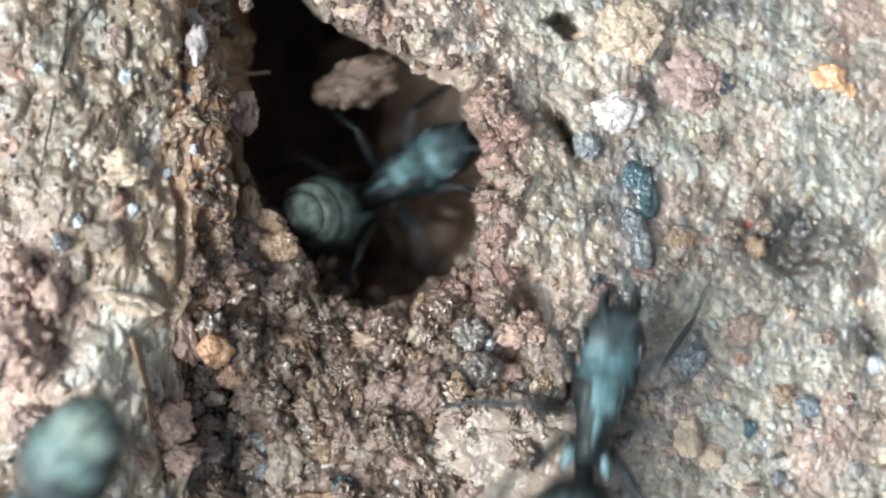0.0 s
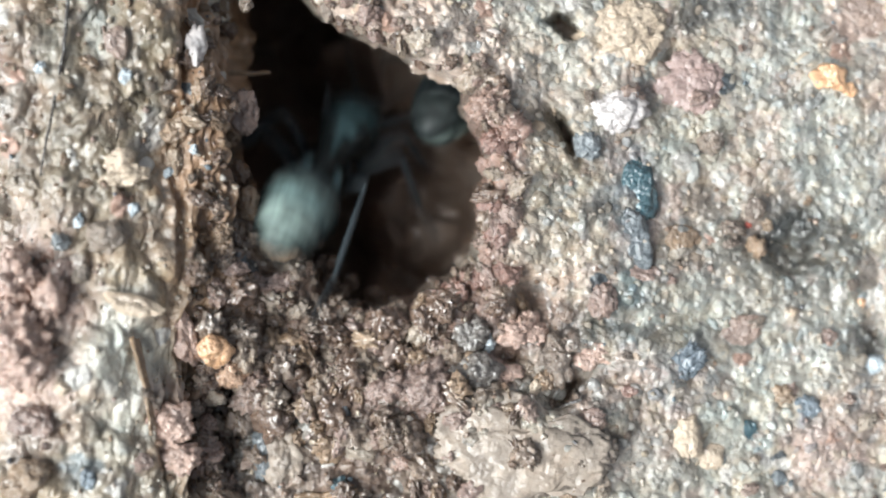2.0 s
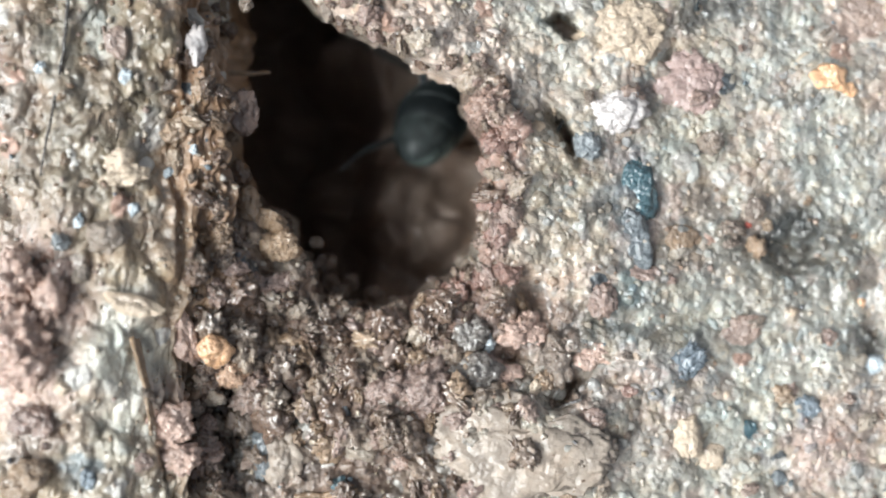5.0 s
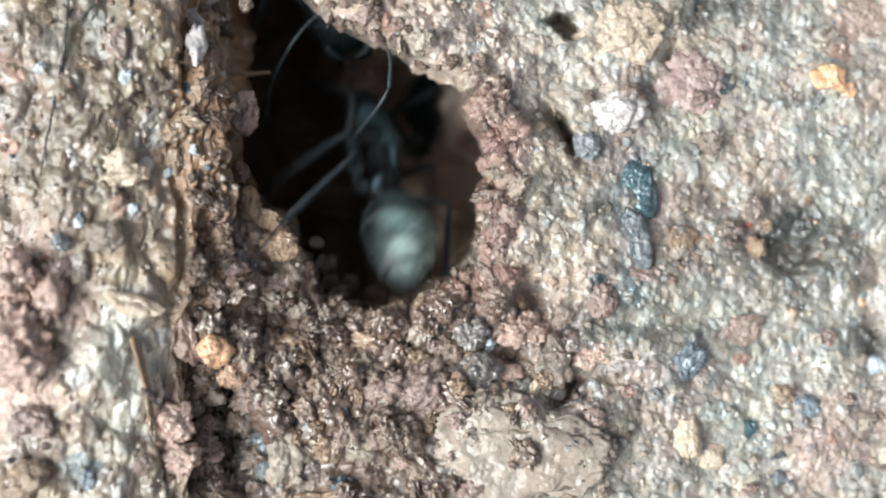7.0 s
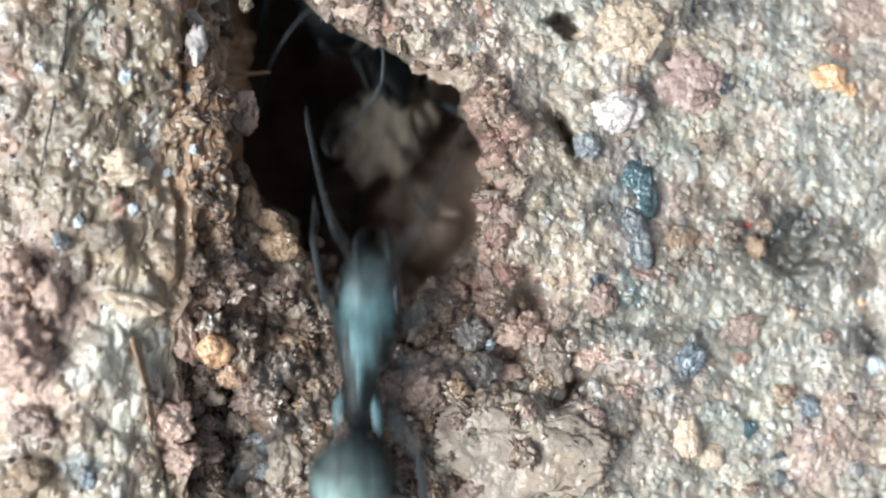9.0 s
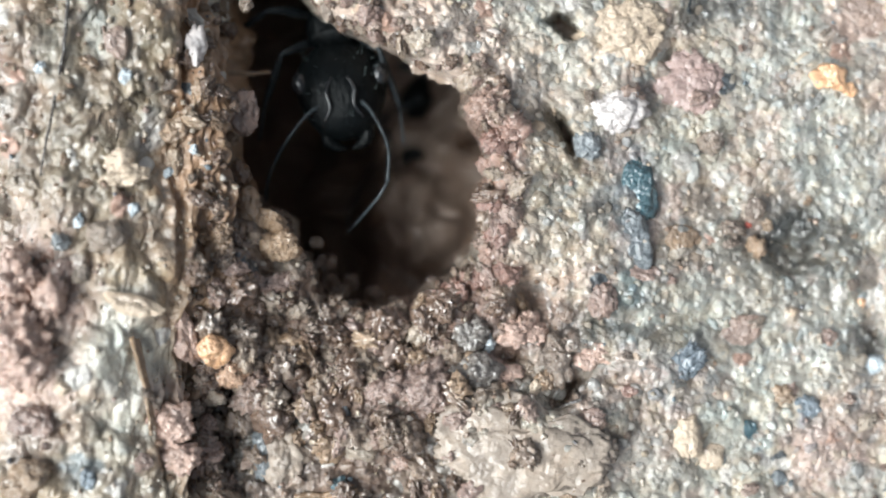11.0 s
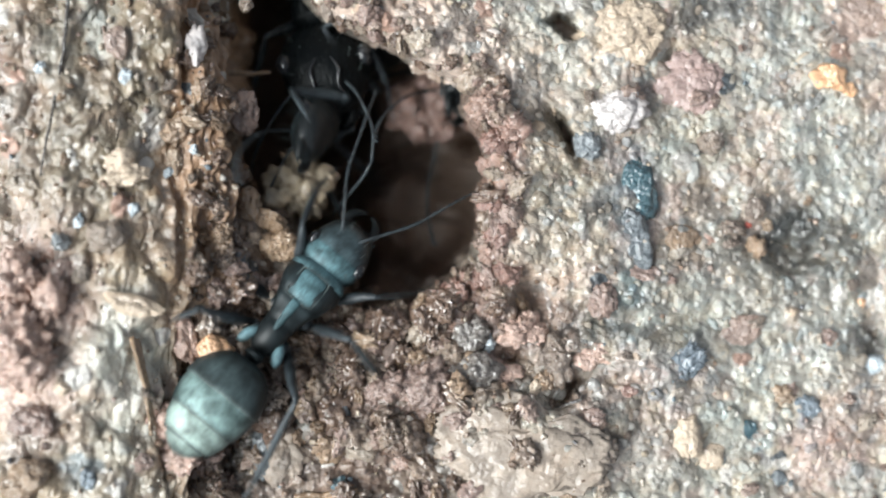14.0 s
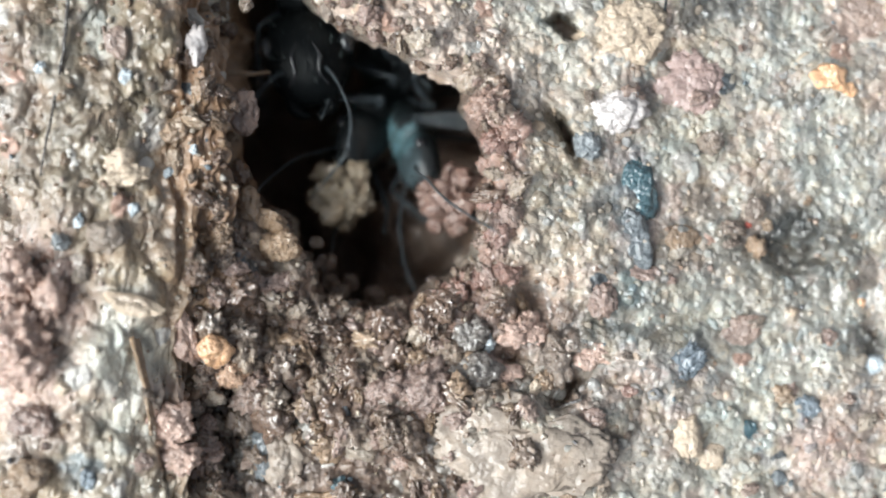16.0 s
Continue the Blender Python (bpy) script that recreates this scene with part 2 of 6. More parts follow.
GREY, BEIGE, PINK = (0.375, 0.34, 0.285), (0.43, 0.36, 0.28), (0.38, 0.275, 0.235)
SLATE, BLUE, PALE, HOLLOW_SHADE = (0.08, 0.08, 0.08), (0.10, 0.16, 0.21), (0.46, 0.455, 0.41), (0.16, 0.12, 0.10)
patch(650, 620, 330, 130, (0.195, 0.127, 0.095))
patch(560, 780, 260, 170, (0.185, 0.13, 0.10))
# trench beside the root: dark soil, with its shade put into the colour
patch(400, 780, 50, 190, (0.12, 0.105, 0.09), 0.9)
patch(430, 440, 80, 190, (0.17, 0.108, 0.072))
patch(720, 40, 170, 60, (0.54, 0.43, 0.36), 0.95, 27)
patch(870, 260, 60, 150, (0.34, 0.21, 0.17), 0.9)
patch(800, 560, 160, 60, (0.24, 0.16, 0.13), 0.8)
patch(1010, 400, 110, 150, BEIGE, 0.9)
patch(1085, 420, 40, 150, BLUE, 0.35)
patch(1120, 350, 40, 75, BLUE, 1.0)
patch(1110, 440, 40, 60, (0.2, 0.26, 0.3), 0.7)
patch(1230, 160, 70, 60, PINK, 0.75)
patch(1370, 160, 100, 80, PALE, 0.7)
patch(1270, 330, 160, 100, (0.26, 0.215, 0.18), 0.8)
# near-black band: the groove's shade put into the soil colour
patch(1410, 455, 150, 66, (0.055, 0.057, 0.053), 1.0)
patch(1530, 30, 90, 60, PINK, 0.8)
patch(1540, 240, 60, 120, PINK, 0.6)
patch(1250, 20, 80, 40, SLATE, 0.7)
patch(1130, 140, 50, 30, SLATE, 0.8)
patch(1205, 655, 55, 38, (0.13, 0.16, 0.22), 0.85, -35)
patch(1430, 730, 28, 28, (0.08, 0.13, 0.22), 0.9)
patch(1325, 765, 22, 24, (0.10, 0.15, 0.2), 0.8)
patch(1420, 620, 34, 22, (0.14, 0.18, 0.22), 0.7)
# furrow and the hollow beside it: their shade put into the colour
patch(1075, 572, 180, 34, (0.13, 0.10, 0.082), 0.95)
patch(930, 540, 40, 70, HOLLOW_SHADE, 0.7)
patch(1330, 650, 120, 120, PALE, 0.5)
patch(1510, 800, 100, 110, (0.38, 0.29, 0.25), 0.7)
# shade of the hollow at the right edge, put into the colour
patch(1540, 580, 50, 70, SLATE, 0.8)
patch(940, 800, 170, 100, (0.34, 0.30, 0.24), 0.8)
patch(780, 790, 60, 60, SLATE, 0.6)
patch(480, 780, 40, 60, (0.25, 0.27, 0.26), 0.6)
patch(1210, 240, 90, 50, (0.42, 0.40, 0.33), 0.7)
patch(1400, 590, 90, 70, (0.37, 0.37, 0.335), 0.6)
patch(1370, 30, 90, 40, (0.30, 0.31, 0.29), 0.6)
patch(1320, 20, 40, 30, SLATE, 0.6)
patch(1510, 360, 60, 40, (0.28, 0.30, 0.30), 0.6)
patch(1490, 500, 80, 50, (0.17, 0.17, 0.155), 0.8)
patch(1090, 510, 24, 60, (0.13, 0.19, 0.20), 0.8)
patch(1000, 330, 50, 40, (0.24, 0.20, 0.14), 0.7)
patch(1140, 740, 110, 60, (0.40, 0.33, 0.28), 0.6)
patch(1060, 830, 90, 50, (0.42, 0.38, 0.34), 0.6)
patch(880, 110, 150, 60, (0.58, 0.48, 0.41), 0.95, 25)
patch(1010, 120, 70, 70, (0.56, 0.48, 0.40), 0.85)
patch(1310, 520, 110, 70, (0.29, 0.275, 0.24), 0.7)
patch(1300, 700, 60, 70, (0.43, 0.46, 0.42), 0.6)
patch(1180, 580, 70, 40, (0.36, 0.37, 0.33), 0.6)
patch(1450, 830, 80, 50, (0.45, 0.35, 0.31), 0.6)
patch(1040, 760, 70, 50, (0.47, 0.40, 0.34), 0.5)
patch(1480, 280, 70, 70, (0.40, 0.42, 0.40), 0.6)
patch(1130, 640, 50, 40, (0.40, 0.36, 0.33), 0.6)
patch(1200, 500, 70, 50, (0.26, 0.23, 0.21), 0.7)


def soil_lie(u, v):
    """Height of the soil without its grains, in millimetres."""
    d = rim_distance(u, v)
    z = 0.9 * bulge(u, v, 700, 30, 220, 70, 27) - 1.1 * bulge(u, v, 640, 590, 260, 90)
    z += 0.5 * bulge(u, v, 1010, 420, 110, 160) + 0.4 * bulge(u, v, 900, 240, 60, 90)
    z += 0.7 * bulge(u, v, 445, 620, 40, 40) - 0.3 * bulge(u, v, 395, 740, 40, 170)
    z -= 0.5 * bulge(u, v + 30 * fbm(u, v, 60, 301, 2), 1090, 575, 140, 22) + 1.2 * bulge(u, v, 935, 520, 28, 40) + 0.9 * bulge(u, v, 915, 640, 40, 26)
    z -= 3.2 * bulge(u, v + 24 * fbm(u, v, 26, 305, 2), 1000, 46, 24, 8, 15) + 2.2 * bulge(u + 14 * fbm(u, v, 30, 307, 2), v, 998, 238, 44, 11, 55) + 0.7 * bulge(u, v, 1190, 110, 14, 40)
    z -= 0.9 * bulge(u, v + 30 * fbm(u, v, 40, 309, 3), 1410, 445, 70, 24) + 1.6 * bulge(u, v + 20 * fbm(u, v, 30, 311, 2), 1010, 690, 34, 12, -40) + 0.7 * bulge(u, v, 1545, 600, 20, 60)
    z += 0.3 * bulge(u, v, 930, 800, 150, 80) + 1.5 * bulge(u, v, 400, 500, 60, 140)
    z += 1.0 * fbm(u, v, 380, 5, 3) - 1.5 * np.clip((u - 1000) / 560, 0, 1)      # the open ground falls away
    edge = np.clip(-d, 0, 60)
    z = z - 0.55 * np.exp(-np.maximum(d, 0) / 16) - np.where(d < 0, 0.14 * edge, 0)
    return z, d


def soil_grains(u, v):
    """Relief of the soil in millimetres: lumps where it is crumbly, fine grit on the open ground."""
    crumbly = np.clip(1.5 * bulge(u, v, 640, 640, 360, 220) + bulge(u, v, 870, 280, 70, 190) + 0.8 * bulge(u, v, 720, 40, 200, 60, 27), 0, 1)
    b1, m1 = granules(u, v, 70, 11)
    b2, m2 = granules(u, v, 30, 21)
    b3, m3 = granules(u, v, 13, 31, 0.4, 0.9)
    z = (0.10 + 0.26 * crumbly) * b1 * (m1 > 0.4) + (0.17 + 0.31 * crumbly) * b2 + (0.30 + 0.20 * crumbly) * b3
    worm = 0.5 - np.abs(smooth_noise(u / 17, v / 17, 78)) - np.abs(smooth_noise(u / 9, v / 9, 79)) * 0.6
    z = z * 0.02 + (0.36 + 0.28 * crumbly) * fbm(u, v, 70, 71, 4) + 0.05 * worm
    return z, m1, m2, m3, b1


def tinted(u, v, ground, m1, m2, m3, b1, patches, near=1.0, mottle=1.0):
    """Colour of the grains: the soil's patches, some with shade painted in, then each grain's own shade."""
    col = np.empty(u.shape + (3,))
    col[:] = ground
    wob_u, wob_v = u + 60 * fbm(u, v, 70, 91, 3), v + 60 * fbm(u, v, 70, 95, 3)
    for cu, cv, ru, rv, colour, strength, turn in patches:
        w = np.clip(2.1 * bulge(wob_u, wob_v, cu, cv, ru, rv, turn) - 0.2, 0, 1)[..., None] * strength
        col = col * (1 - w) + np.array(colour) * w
    # mineral mottling: pale greenish, slate, rose and tan flecks of uneven size
    for seed, size, low, colour, most in ((811, 90, 0.10, (0.42, 0.43, 0.385), 0.55), (821, 60, 0.20, (0.165, 0.15, 0.135), 0.55), (831, 70, 0.18, (0.38, 0.27, 0.23), 0.45),
                                          (841, 40, 0.22, (0.42, 0.35, 0.25), 0.4), (851, 24, 0.28, (0.50, 0.48, 0.45), 0.5), (861, 36, 0.36, (0.12, 0.17, 0.20), 0.4)):
        f = fbm(u + 14 * fbm(u, v, 16, seed + 5, 2), v, size, seed, 4)
        w = (np.clip((f - low) * 7, 0, 1) * most * mottle * np.clip(near * 1.2, 0, 1))[..., None]
        w = w * np.clip(col[..., :1] / 0.3, 0, 1)
        col = col * (1 - w) + np.array(colour) * w
    for mark, much in ((np.where(b1 > 0, m1, 0.5), 0.16 * near), (m2, 0.20 * near), (m3, 0.17 * near)):
        shade = (1 - much) + 2 * much * ((mark * 7.31) % 1)
        col = col * shade[..., None]
        much = np.asarray(much)[..., None]
        warm = ((mark * 13.7) % 1 - 0.5)[..., None] * np.array((0.30, 0.0, -0.22)) * much
        col = col * (1 + warm)
    rare = np.where(near > 0.5, (m2 * 31.7) % 1, 0.5)
    col = np.where((rare > 0.98)[..., None], np.array((0.56, 0.53, 0.49)), col)
    col = np.where((rare < 0.007)[..., None], np.array((0.06, 0.07, 0.08)), col)
    col = np.where(((rare > 0.90) & (rare < 0.915))[..., None], np.array((0.42, 0.27, 0.21)), col)
    return np.clip(col, 0.02, 0.85)


def spread_out(start, stop, step, far):
    """Even steps over the close ground, then ever wider ones out to the far soil."""
    inner = np.arange(start, stop + 0.1, step)
    out, x, s = [], 0.0, step
    while x < far:
        s *= 1.22
        x += s
        out.append(x)
    out = np.array(out)
    return np.concatenate([start - out[::-1], inner, inner[-1] + out])


us, vs = spread_out(310, 1606, 2.5, 60000), spread_out(-36, 918, 2.5, 60000)
U, V = np.meshgrid(us, vs)
Z0, D = soil_lie(U, V)
G, M1, M2, M3, B1 = soil_grains(U, V)
NEAR = np.clip(1.5 - np.hypot(np.maximum(np.abs(U - 784) - 900, 0), np.maximum(np.abs(V - 441) - 560, 0)) / 400, 0.0, 1)
SOIL_Z = Z0 * np.maximum(NEAR, 0.15) + G * NEAR
K = 1 - np.clip(SOIL_Z, -2.5, 3) * MM / HIGH
verts = np.stack([(U - 784) * STEP * K, (441 - V) * STEP * K, SOIL_Z * MM], -1).reshape(-1, 3)
OPEN = np.clip((U - 820) / 160, 0.25, 1)
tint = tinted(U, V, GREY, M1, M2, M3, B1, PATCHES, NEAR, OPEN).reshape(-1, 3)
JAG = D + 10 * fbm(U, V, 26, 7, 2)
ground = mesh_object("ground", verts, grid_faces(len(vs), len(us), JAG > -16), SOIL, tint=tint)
tagged(ground, "damp gritty brown and grey soil round a burrow", "ground", kind="structure")


def soil_at(u, v):
    """Height of the soil's surface at a place of the plan."""
    i, j = int(np.clip(np.searchsorted(vs, v), 1, len(vs) - 1)), int(np.clip(np.searchsorted(us, u), 1, len(us) - 1))
    return float(SOIL_Z[i, j])


# ---- the burrow under the mouth ----
def burrow():
    turns, steps = 260, 120
    th = np.linspace(0, 2 * math.pi, turns, endpoint=False)
    cu, cv = 640.0, 270.0
    rr = np.linspace(0, 700, 1401)
    ring = np.array([rr[np.argmax(rim_distance(cu + rr * math.cos(t), cv + rr * math.sin(t)) > 14)] for t in th])
    up_right = np.clip(np.cos(th + radians(52)), 0, 1) ** 1.5
    left = np.clip(np.cos(th - radians(180)), 0, 1)
    low = np.clip(np.cos(th - radians(62)), 0, 1) ** 0.8
    ring = ring + 80 * left                     # undercut below the root
    far = ring * (1 + 0.15 * left) + 620 * up_right + 25 * low
    far = np.mean([np.roll(far, k) for k in range(-16, 17)], 0)      # the chamber is rounder than its mouth
    s = np.linspace(0, 1, steps)[:, None]
    open_ = np.clip(s / 0.30, 0, 1)
    r = ring + (far - ring) * open_ * open_ * (3 - 2 * open_)
    close = np.clip((s - 0.62) / 0.38, 0, 1)
    r = r * np.cos(close * math.pi / 2)
    roof = 0.27 * up_right                      # the chamber reaches under the soil before it drops
    z = -1.5 - 7.6 * np.clip((s - roof) / (0.66 - roof), 0, 1) - 1.6 * np.sin(close * math.pi / 2) + 0 * r
    z = z + 0.8 * low * np.clip(s / 0.6, 0, 1)
    uu, vv = cu + r * np.cos(th), cv + r * np.sin(th)
    z = z + 1.0 * bulge(uu, vv, 770, 370, 140, 140)
    deep = np.clip((640 - uu - 160 * fbm(uu, vv, 150, 49, 2)) / 220, 0, 1)
    z = z - 11.0 * deep * deep * (3 - 2 * deep) * np.clip(s / 0.6, 0, 1)
    a, b = th * 300 + 0 * s, s * 900 + 0 * th
    wall = (0.5 * granules(a, b, 95, 41)[0] + 0.5 * granules(a, b, 38, 43)[0]) * 0.02 + 0.7 * fbm(a, b, 160, 47, 3)
    floor = (0.9 * granules(uu, vv, 120, 44)[0] + 0.6 * granules(uu, vv, 52, 45)[0]) * 0.02 + 0.9 * fbm(uu, vv, 170, 48, 3)
    calm = np.clip((0.5 - s) / 0.3, 0, 1)
    uu, vv = uu - wall * 35 * np.cos(th) * calm, vv - wall * 35 * np.sin(th) * calm
    z = z + 1.3 * floor * np.clip((s - 0.45) * 5, 0, 1)
    pts = np.stack([(uu - 784) * STEP, (441 - vv) * STEP, z * MM], -1).reshape(-1, 3)
    i = np.arange(steps * turns).reshape(steps, turns)
    j = np.roll(i, -1, 1)
    faces = np.stack([i[:-1], j[:-1], j[1:], i[1:]], -1).reshape(-1, 4)
    ob = mesh_object("burrow_wall", pts, faces, BURROW)
    return tagged(ob, "lumpy reddish-brown earth wall of the burrow", "burrow", kind="structure")


burrow()


# ---- the root ----
def root():
    ln = spread_out(-40, 925, 2.8, 4200)
    ang = np.concatenate([np.linspace(-200, -60, 40)[:-1], np.linspace(-60, 20, 190)[:-1], np.linspace(20, 110, 260)[:-1], np.linspace(110, 160, 40, endpoint=False)])
    th = np.radians(ang)
    L, T = np.meshgrid(ln, th, indexing="ij")
    mid = 126 + 9 * np.sin(L / 170) + 8 * fbm(L, 0 * L, 90, 157, 2)
    half, tall = 246.0, 4.7
    c, s = np.cos(T), np.sin(T)
    x = np.sign(c) * np.abs(c) ** 0.80 * half
    z = np.sign(s) * np.abs(s) ** 0.62 * tall - 1.9
    arc = np.concatenate([np.zeros_like(x[:, :1]), np.cumsum(np.hypot(np.diff(x, axis=1), np.diff(z, axis=1) * 50), axis=1)], 1)
    near = np.clip(1.4 - np.maximum(np.abs(L - 441) - 520, 0) / 500, 0.12, 1)
    flank = np.clip((x - 150) / 70, 0, 1)
    long = L * 0.85
    b1, m1 = granules(arc, long, 70, 111)
    b2, m2 = granules(arc, long, 30, 121)
    b3, m3 = granules(arc, L * 0.8, 13, 131, 0.4, 0.9)
    cord = fbm(arc + 20 * fbm(arc, L, 120, 145, 2), L * 0.14, 36, 141, 4)
    worm = 0.5 - np.abs(smooth_noise(arc / 22, L / 34, 178)) - np.abs(smooth_noise(arc / 10, L / 14, 179)) * 0.6
    n = (0.42 * b1 * (m1 > 0.35) + 0.34 * b2 * (m2 > 0.3) + 0.24 * b3) * 0.02 + 0.7 * fbm(arc, L * 0.8, 130, 151, 3) + 1.7 * flank * cord + 0.02 * worm
    n = n * near
    sink = np.maximum(np.abs(L - 441) - 900, 0) / 3300
    uu, zz = mid + x + c * n * 50, z + s * n - 12 * sink ** 1.5
    k = 1 - np.clip(zz, -1, 4) * MM / HIGH
    pts = np.stack([(uu - 784) * STEP * k, (441 - L) * STEP * k, zz * MM], -1).reshape(-1, 3)
    P = []
    # at (60, 330): the sun-facing left side, darkened through its colour
    P += [(150, 170, 150, 190, (0.18, 0.148, 0.10), 0.85, 0), (205, 655, 90, 115, (0.50, 0.50, 0.445), 0.9, 0), (5, 160, 55, 130, (0.24, 0.135, 0.10), 0.9, 0), (60, 330, 110, 260, (0.20, 0.165, 0.125), 0.7, 0)]
    P += [(40, 570, 95, 170, (0.45, 0.325, 0.275), 0.85, 0), (362, 240, 62, 420, (0.31, 0.194, 0.115), 1.0, 0), (180, 60, 22, 70, (0.4, 0.41, 0.38), 0.7, 0)]
    P += [(300, 760, 50, 90, (0.40, 0.29, 0.24), 0.7, 0), (150, 850, 30, 30, (0.12, 0.16, 0.19), 0.8, 0), (60, 780, 60, 60, (0.3, 0.25, 0.22), 0.7, 0), (265, 250, 30, 40, (0.28, 0.27, 0.27), 0.6, 0)]
    col = tinted(mid + x, L, (0.30, 0.228, 0.15), m1, m2, m3, b1, P, 0.75, np.where(mid + x > 300, 0.0, 0.55)).reshape(-1, 3)
    rows, cols = L.shape
    i = np.arange(rows * cols).reshape(rows, cols)
    j = np.roll(i, -1, 1)
    faces = np.stack([i[:-1], j[:-1], j[1:], i[1:]], -1).reshape(-1, 4)
    ob = mesh_object("tree_root", pts, faces, BARK, tint=col)
    return tagged(ob, "thick wet soil-crusted brown root lying beside the burrow", "root"), mid, half


tree_root = root()[0]
# ---- crumbs and stones ----
def clod_mesh(name, seed, radii, lumps=1.6, depth=0.28, detail=4, material=None, square=0.0):
    """A crumb of soil: grains stuck together, uneven and pitted. Radii in millimetres."""
    bm = bmesh.new()
    bmesh.ops.create_icosphere(bm, subdivisions=detail, radius=1)
    off = Vector((seed * 3.7, seed * 1.3, seed * 7.1))
    for v in bm.verts:
        p = v.co.copy()
        n = 1 + 0.42 * noise.noise(p * 0.95 + off) + 0.16 * noise.noise(p * 2.3 + off)
        for k, part_of in ((1.2, 1.0), (2.9, 0.55), (6.0, 0.30)):
            n += depth * part_of * (0.50 - noise.voronoi(p * lumps * k + off)[0][0] * 1.1)
        n += 0.05 * noise.noise(p * 9 + off)
        n *= (1 - square) + square / max(abs(p.x), abs(p.y), abs(p.z))
        v.co = Vector((p.x * radii[0], p.y * radii[1], p.z * radii[2])) * n * MM
    me = bpy.data.meshes.new(name)
    bm.to_mesh(me)
    bm.free()
    if material:
        me.materials.append(material)
    for f in me.polygons:
        f.use_smooth = True
    return me


def plan_of(ob):
    """Where the vertices of a mesh lie in the plan, and their heights."""
    co = np.empty(len(ob.data.vertices) * 3, dtype=np.float32)
    ob.data.vertices.foreach_get("co", co)
    co = co.reshape(-1, 3)
    k = STEP * (1 - co[:, 2] / HIGH)
    keep = co[:, 2] > -0.003
    return (co[:, 0] / k + 784)[keep], (441 - co[:, 1] / k)[keep], (co[:, 2] / MM)[keep]


ROOT_U, ROOT_V, ROOT_Z = plan_of(tree_root)


def rest_on(u, v):
    """Height of what lies under a place of the plan, the root or the soil, in millimetres."""
    top = soil_at(u, v) if u > 312 else -3.0
    if u < 460:
        near = (np.abs(ROOT_U - u) < 5) & (np.abs(ROOT_V - v) < 5)
        if near.any():
            top = max(top, float(ROOT_Z[near].max()))
    return top


SEEDS = iter(range(20, 2000))


def stone(u, v, wide, deep, material, label, name="pebble", turn=0, tall=0.8, lumps=1.6, rough=0.28, sunk=0.25, category="stone", group="", z=None, square=0.0):
    """One stone or clod that stands out on the ground; wide and deep: half sizes in the plan."""
    if u > 1030 and material in (BLUE_STONE, BLUE_GREY, DEEP_BLUE):
        tall, sunk = tall * 0.6, sunk + 0.1
    if u > 950 and z is None:          # the stones of the open ground lie bedded in it
        tall, sunk = tall * 0.7, sunk + 0.12
    r = (wide * 0.02, deep * 0.02, min(wide, deep) * 0.02 * tall)
    ob = new(name, clod_mesh(name, next(SEEDS), r, lumps, rough * 1.25, 5 if wide > 34 else 4, material, square))
    ob.matrix_world = Matrix.Translation(at(u, v, (rest_on(u, v) if z is None else z) + r[2] * (0.35 - sunk))) @ pose(0, 0, 0, 0, 0, turn)
    return tagged(ob, label, category, group)


# stones of the open soil
stone(922, 800, 150, 84, PALE_STONE, "broad flat pale stone half sunk in soil", turn=-6, tall=0.17, lumps=1.6, rough=0.34, sunk=1.05)
stone(1098, 58, 78, 64, CREAM_STONE, "cream-coloured fibrous lump of rotten wood on soil", "wood_lump", turn=10, tall=0.5, lumps=3.4, rough=0.22, sunk=0.4, category="wood lump")
stone(1085, 198, 58, 38, WHITE_STONE, "white and pink quartz pebble with rough edges", turn=8, lumps=1.6, rough=0.3)
stone(1118, 178, 26, 30, CRUMB_PINK, "pink grain leaning on a white pebble", "grain", lumps=2)
stone(1222, 150, 60, 50, ROSE_STONE, "dull pink flat pebble in grey soil", turn=-12, tall=0.4, lumps=2.6, rough=0.2, sunk=0.55)
stone(1126, 338, 32, 50, BLUE_STONE, "slate-blue flaky stone sunk upright in soil", turn=4, tall=0.5, lumps=3.4, rough=0.2, sunk=0.5, square=0.5)
stone(1124, 424, 28, 44, BLUE_GREY, "grey-blue flaky stone chip in soil", turn=10, tall=0.4, lumps=3.4, rough=0.26, sunk=0.55, square=0.4)
stone(1205, 424, 34, 27, CRUMB_TAN, "smooth tan pebble half buried", tall=0.7, lumps=0.9, rough=0.1)
stone(1336, 370, 19, 22, CRUMB_GREY, "small round beige pebble in soil", tall=0.9, lumps=0.9, rough=0.1)
stone(1470, 138, 32, 24, ORANGE_STONE, "pale orange pebble on grey soil", turn=-20, lumps=1.2, rough=0.15)
stone(1502, 158, 16, 12, ORANGE_STONE, "small orange grain on grey soil", "grain", turn=-30, lumps=1.2, rough=0.15)
stone(1303, 590, 46, 26, CRUMB_PINK, "flat rose-coloured stone chip", turn=28, tall=0.5, lumps=1.0, rough=0.16)
stone(1204, 652, 52, 24, DEEP_BLUE, "dark blue speckled stone flake", turn=42, tall=0.3, lumps=3.4, rough=0.34, sunk=0.5, square=0.6)
stone(1552, 648, 27, 22, GLASS_BEAD, "smooth whitish bead-like grain", "grain", tall=0.9, lumps=0.7, rough=0.05)
stone(1218, 772, 26, 36, CREAM_STONE, "tan knobbly pebble on soil", turn=6, lumps=1.4, rough=0.2)
stone(1256, 806, 29, 27, CREAM_STONE, "round cream pebble on soil", lumps=0.9, rough=0.12)
stone(1522, 534, 9, 15, ORANGE_STONE, "tiny bright orange grain in grey soil", "grain")
stone(1325, 398, 7, 6, RED_GRAIN, "tiny red grain in grey soil", "grain", lumps=1)
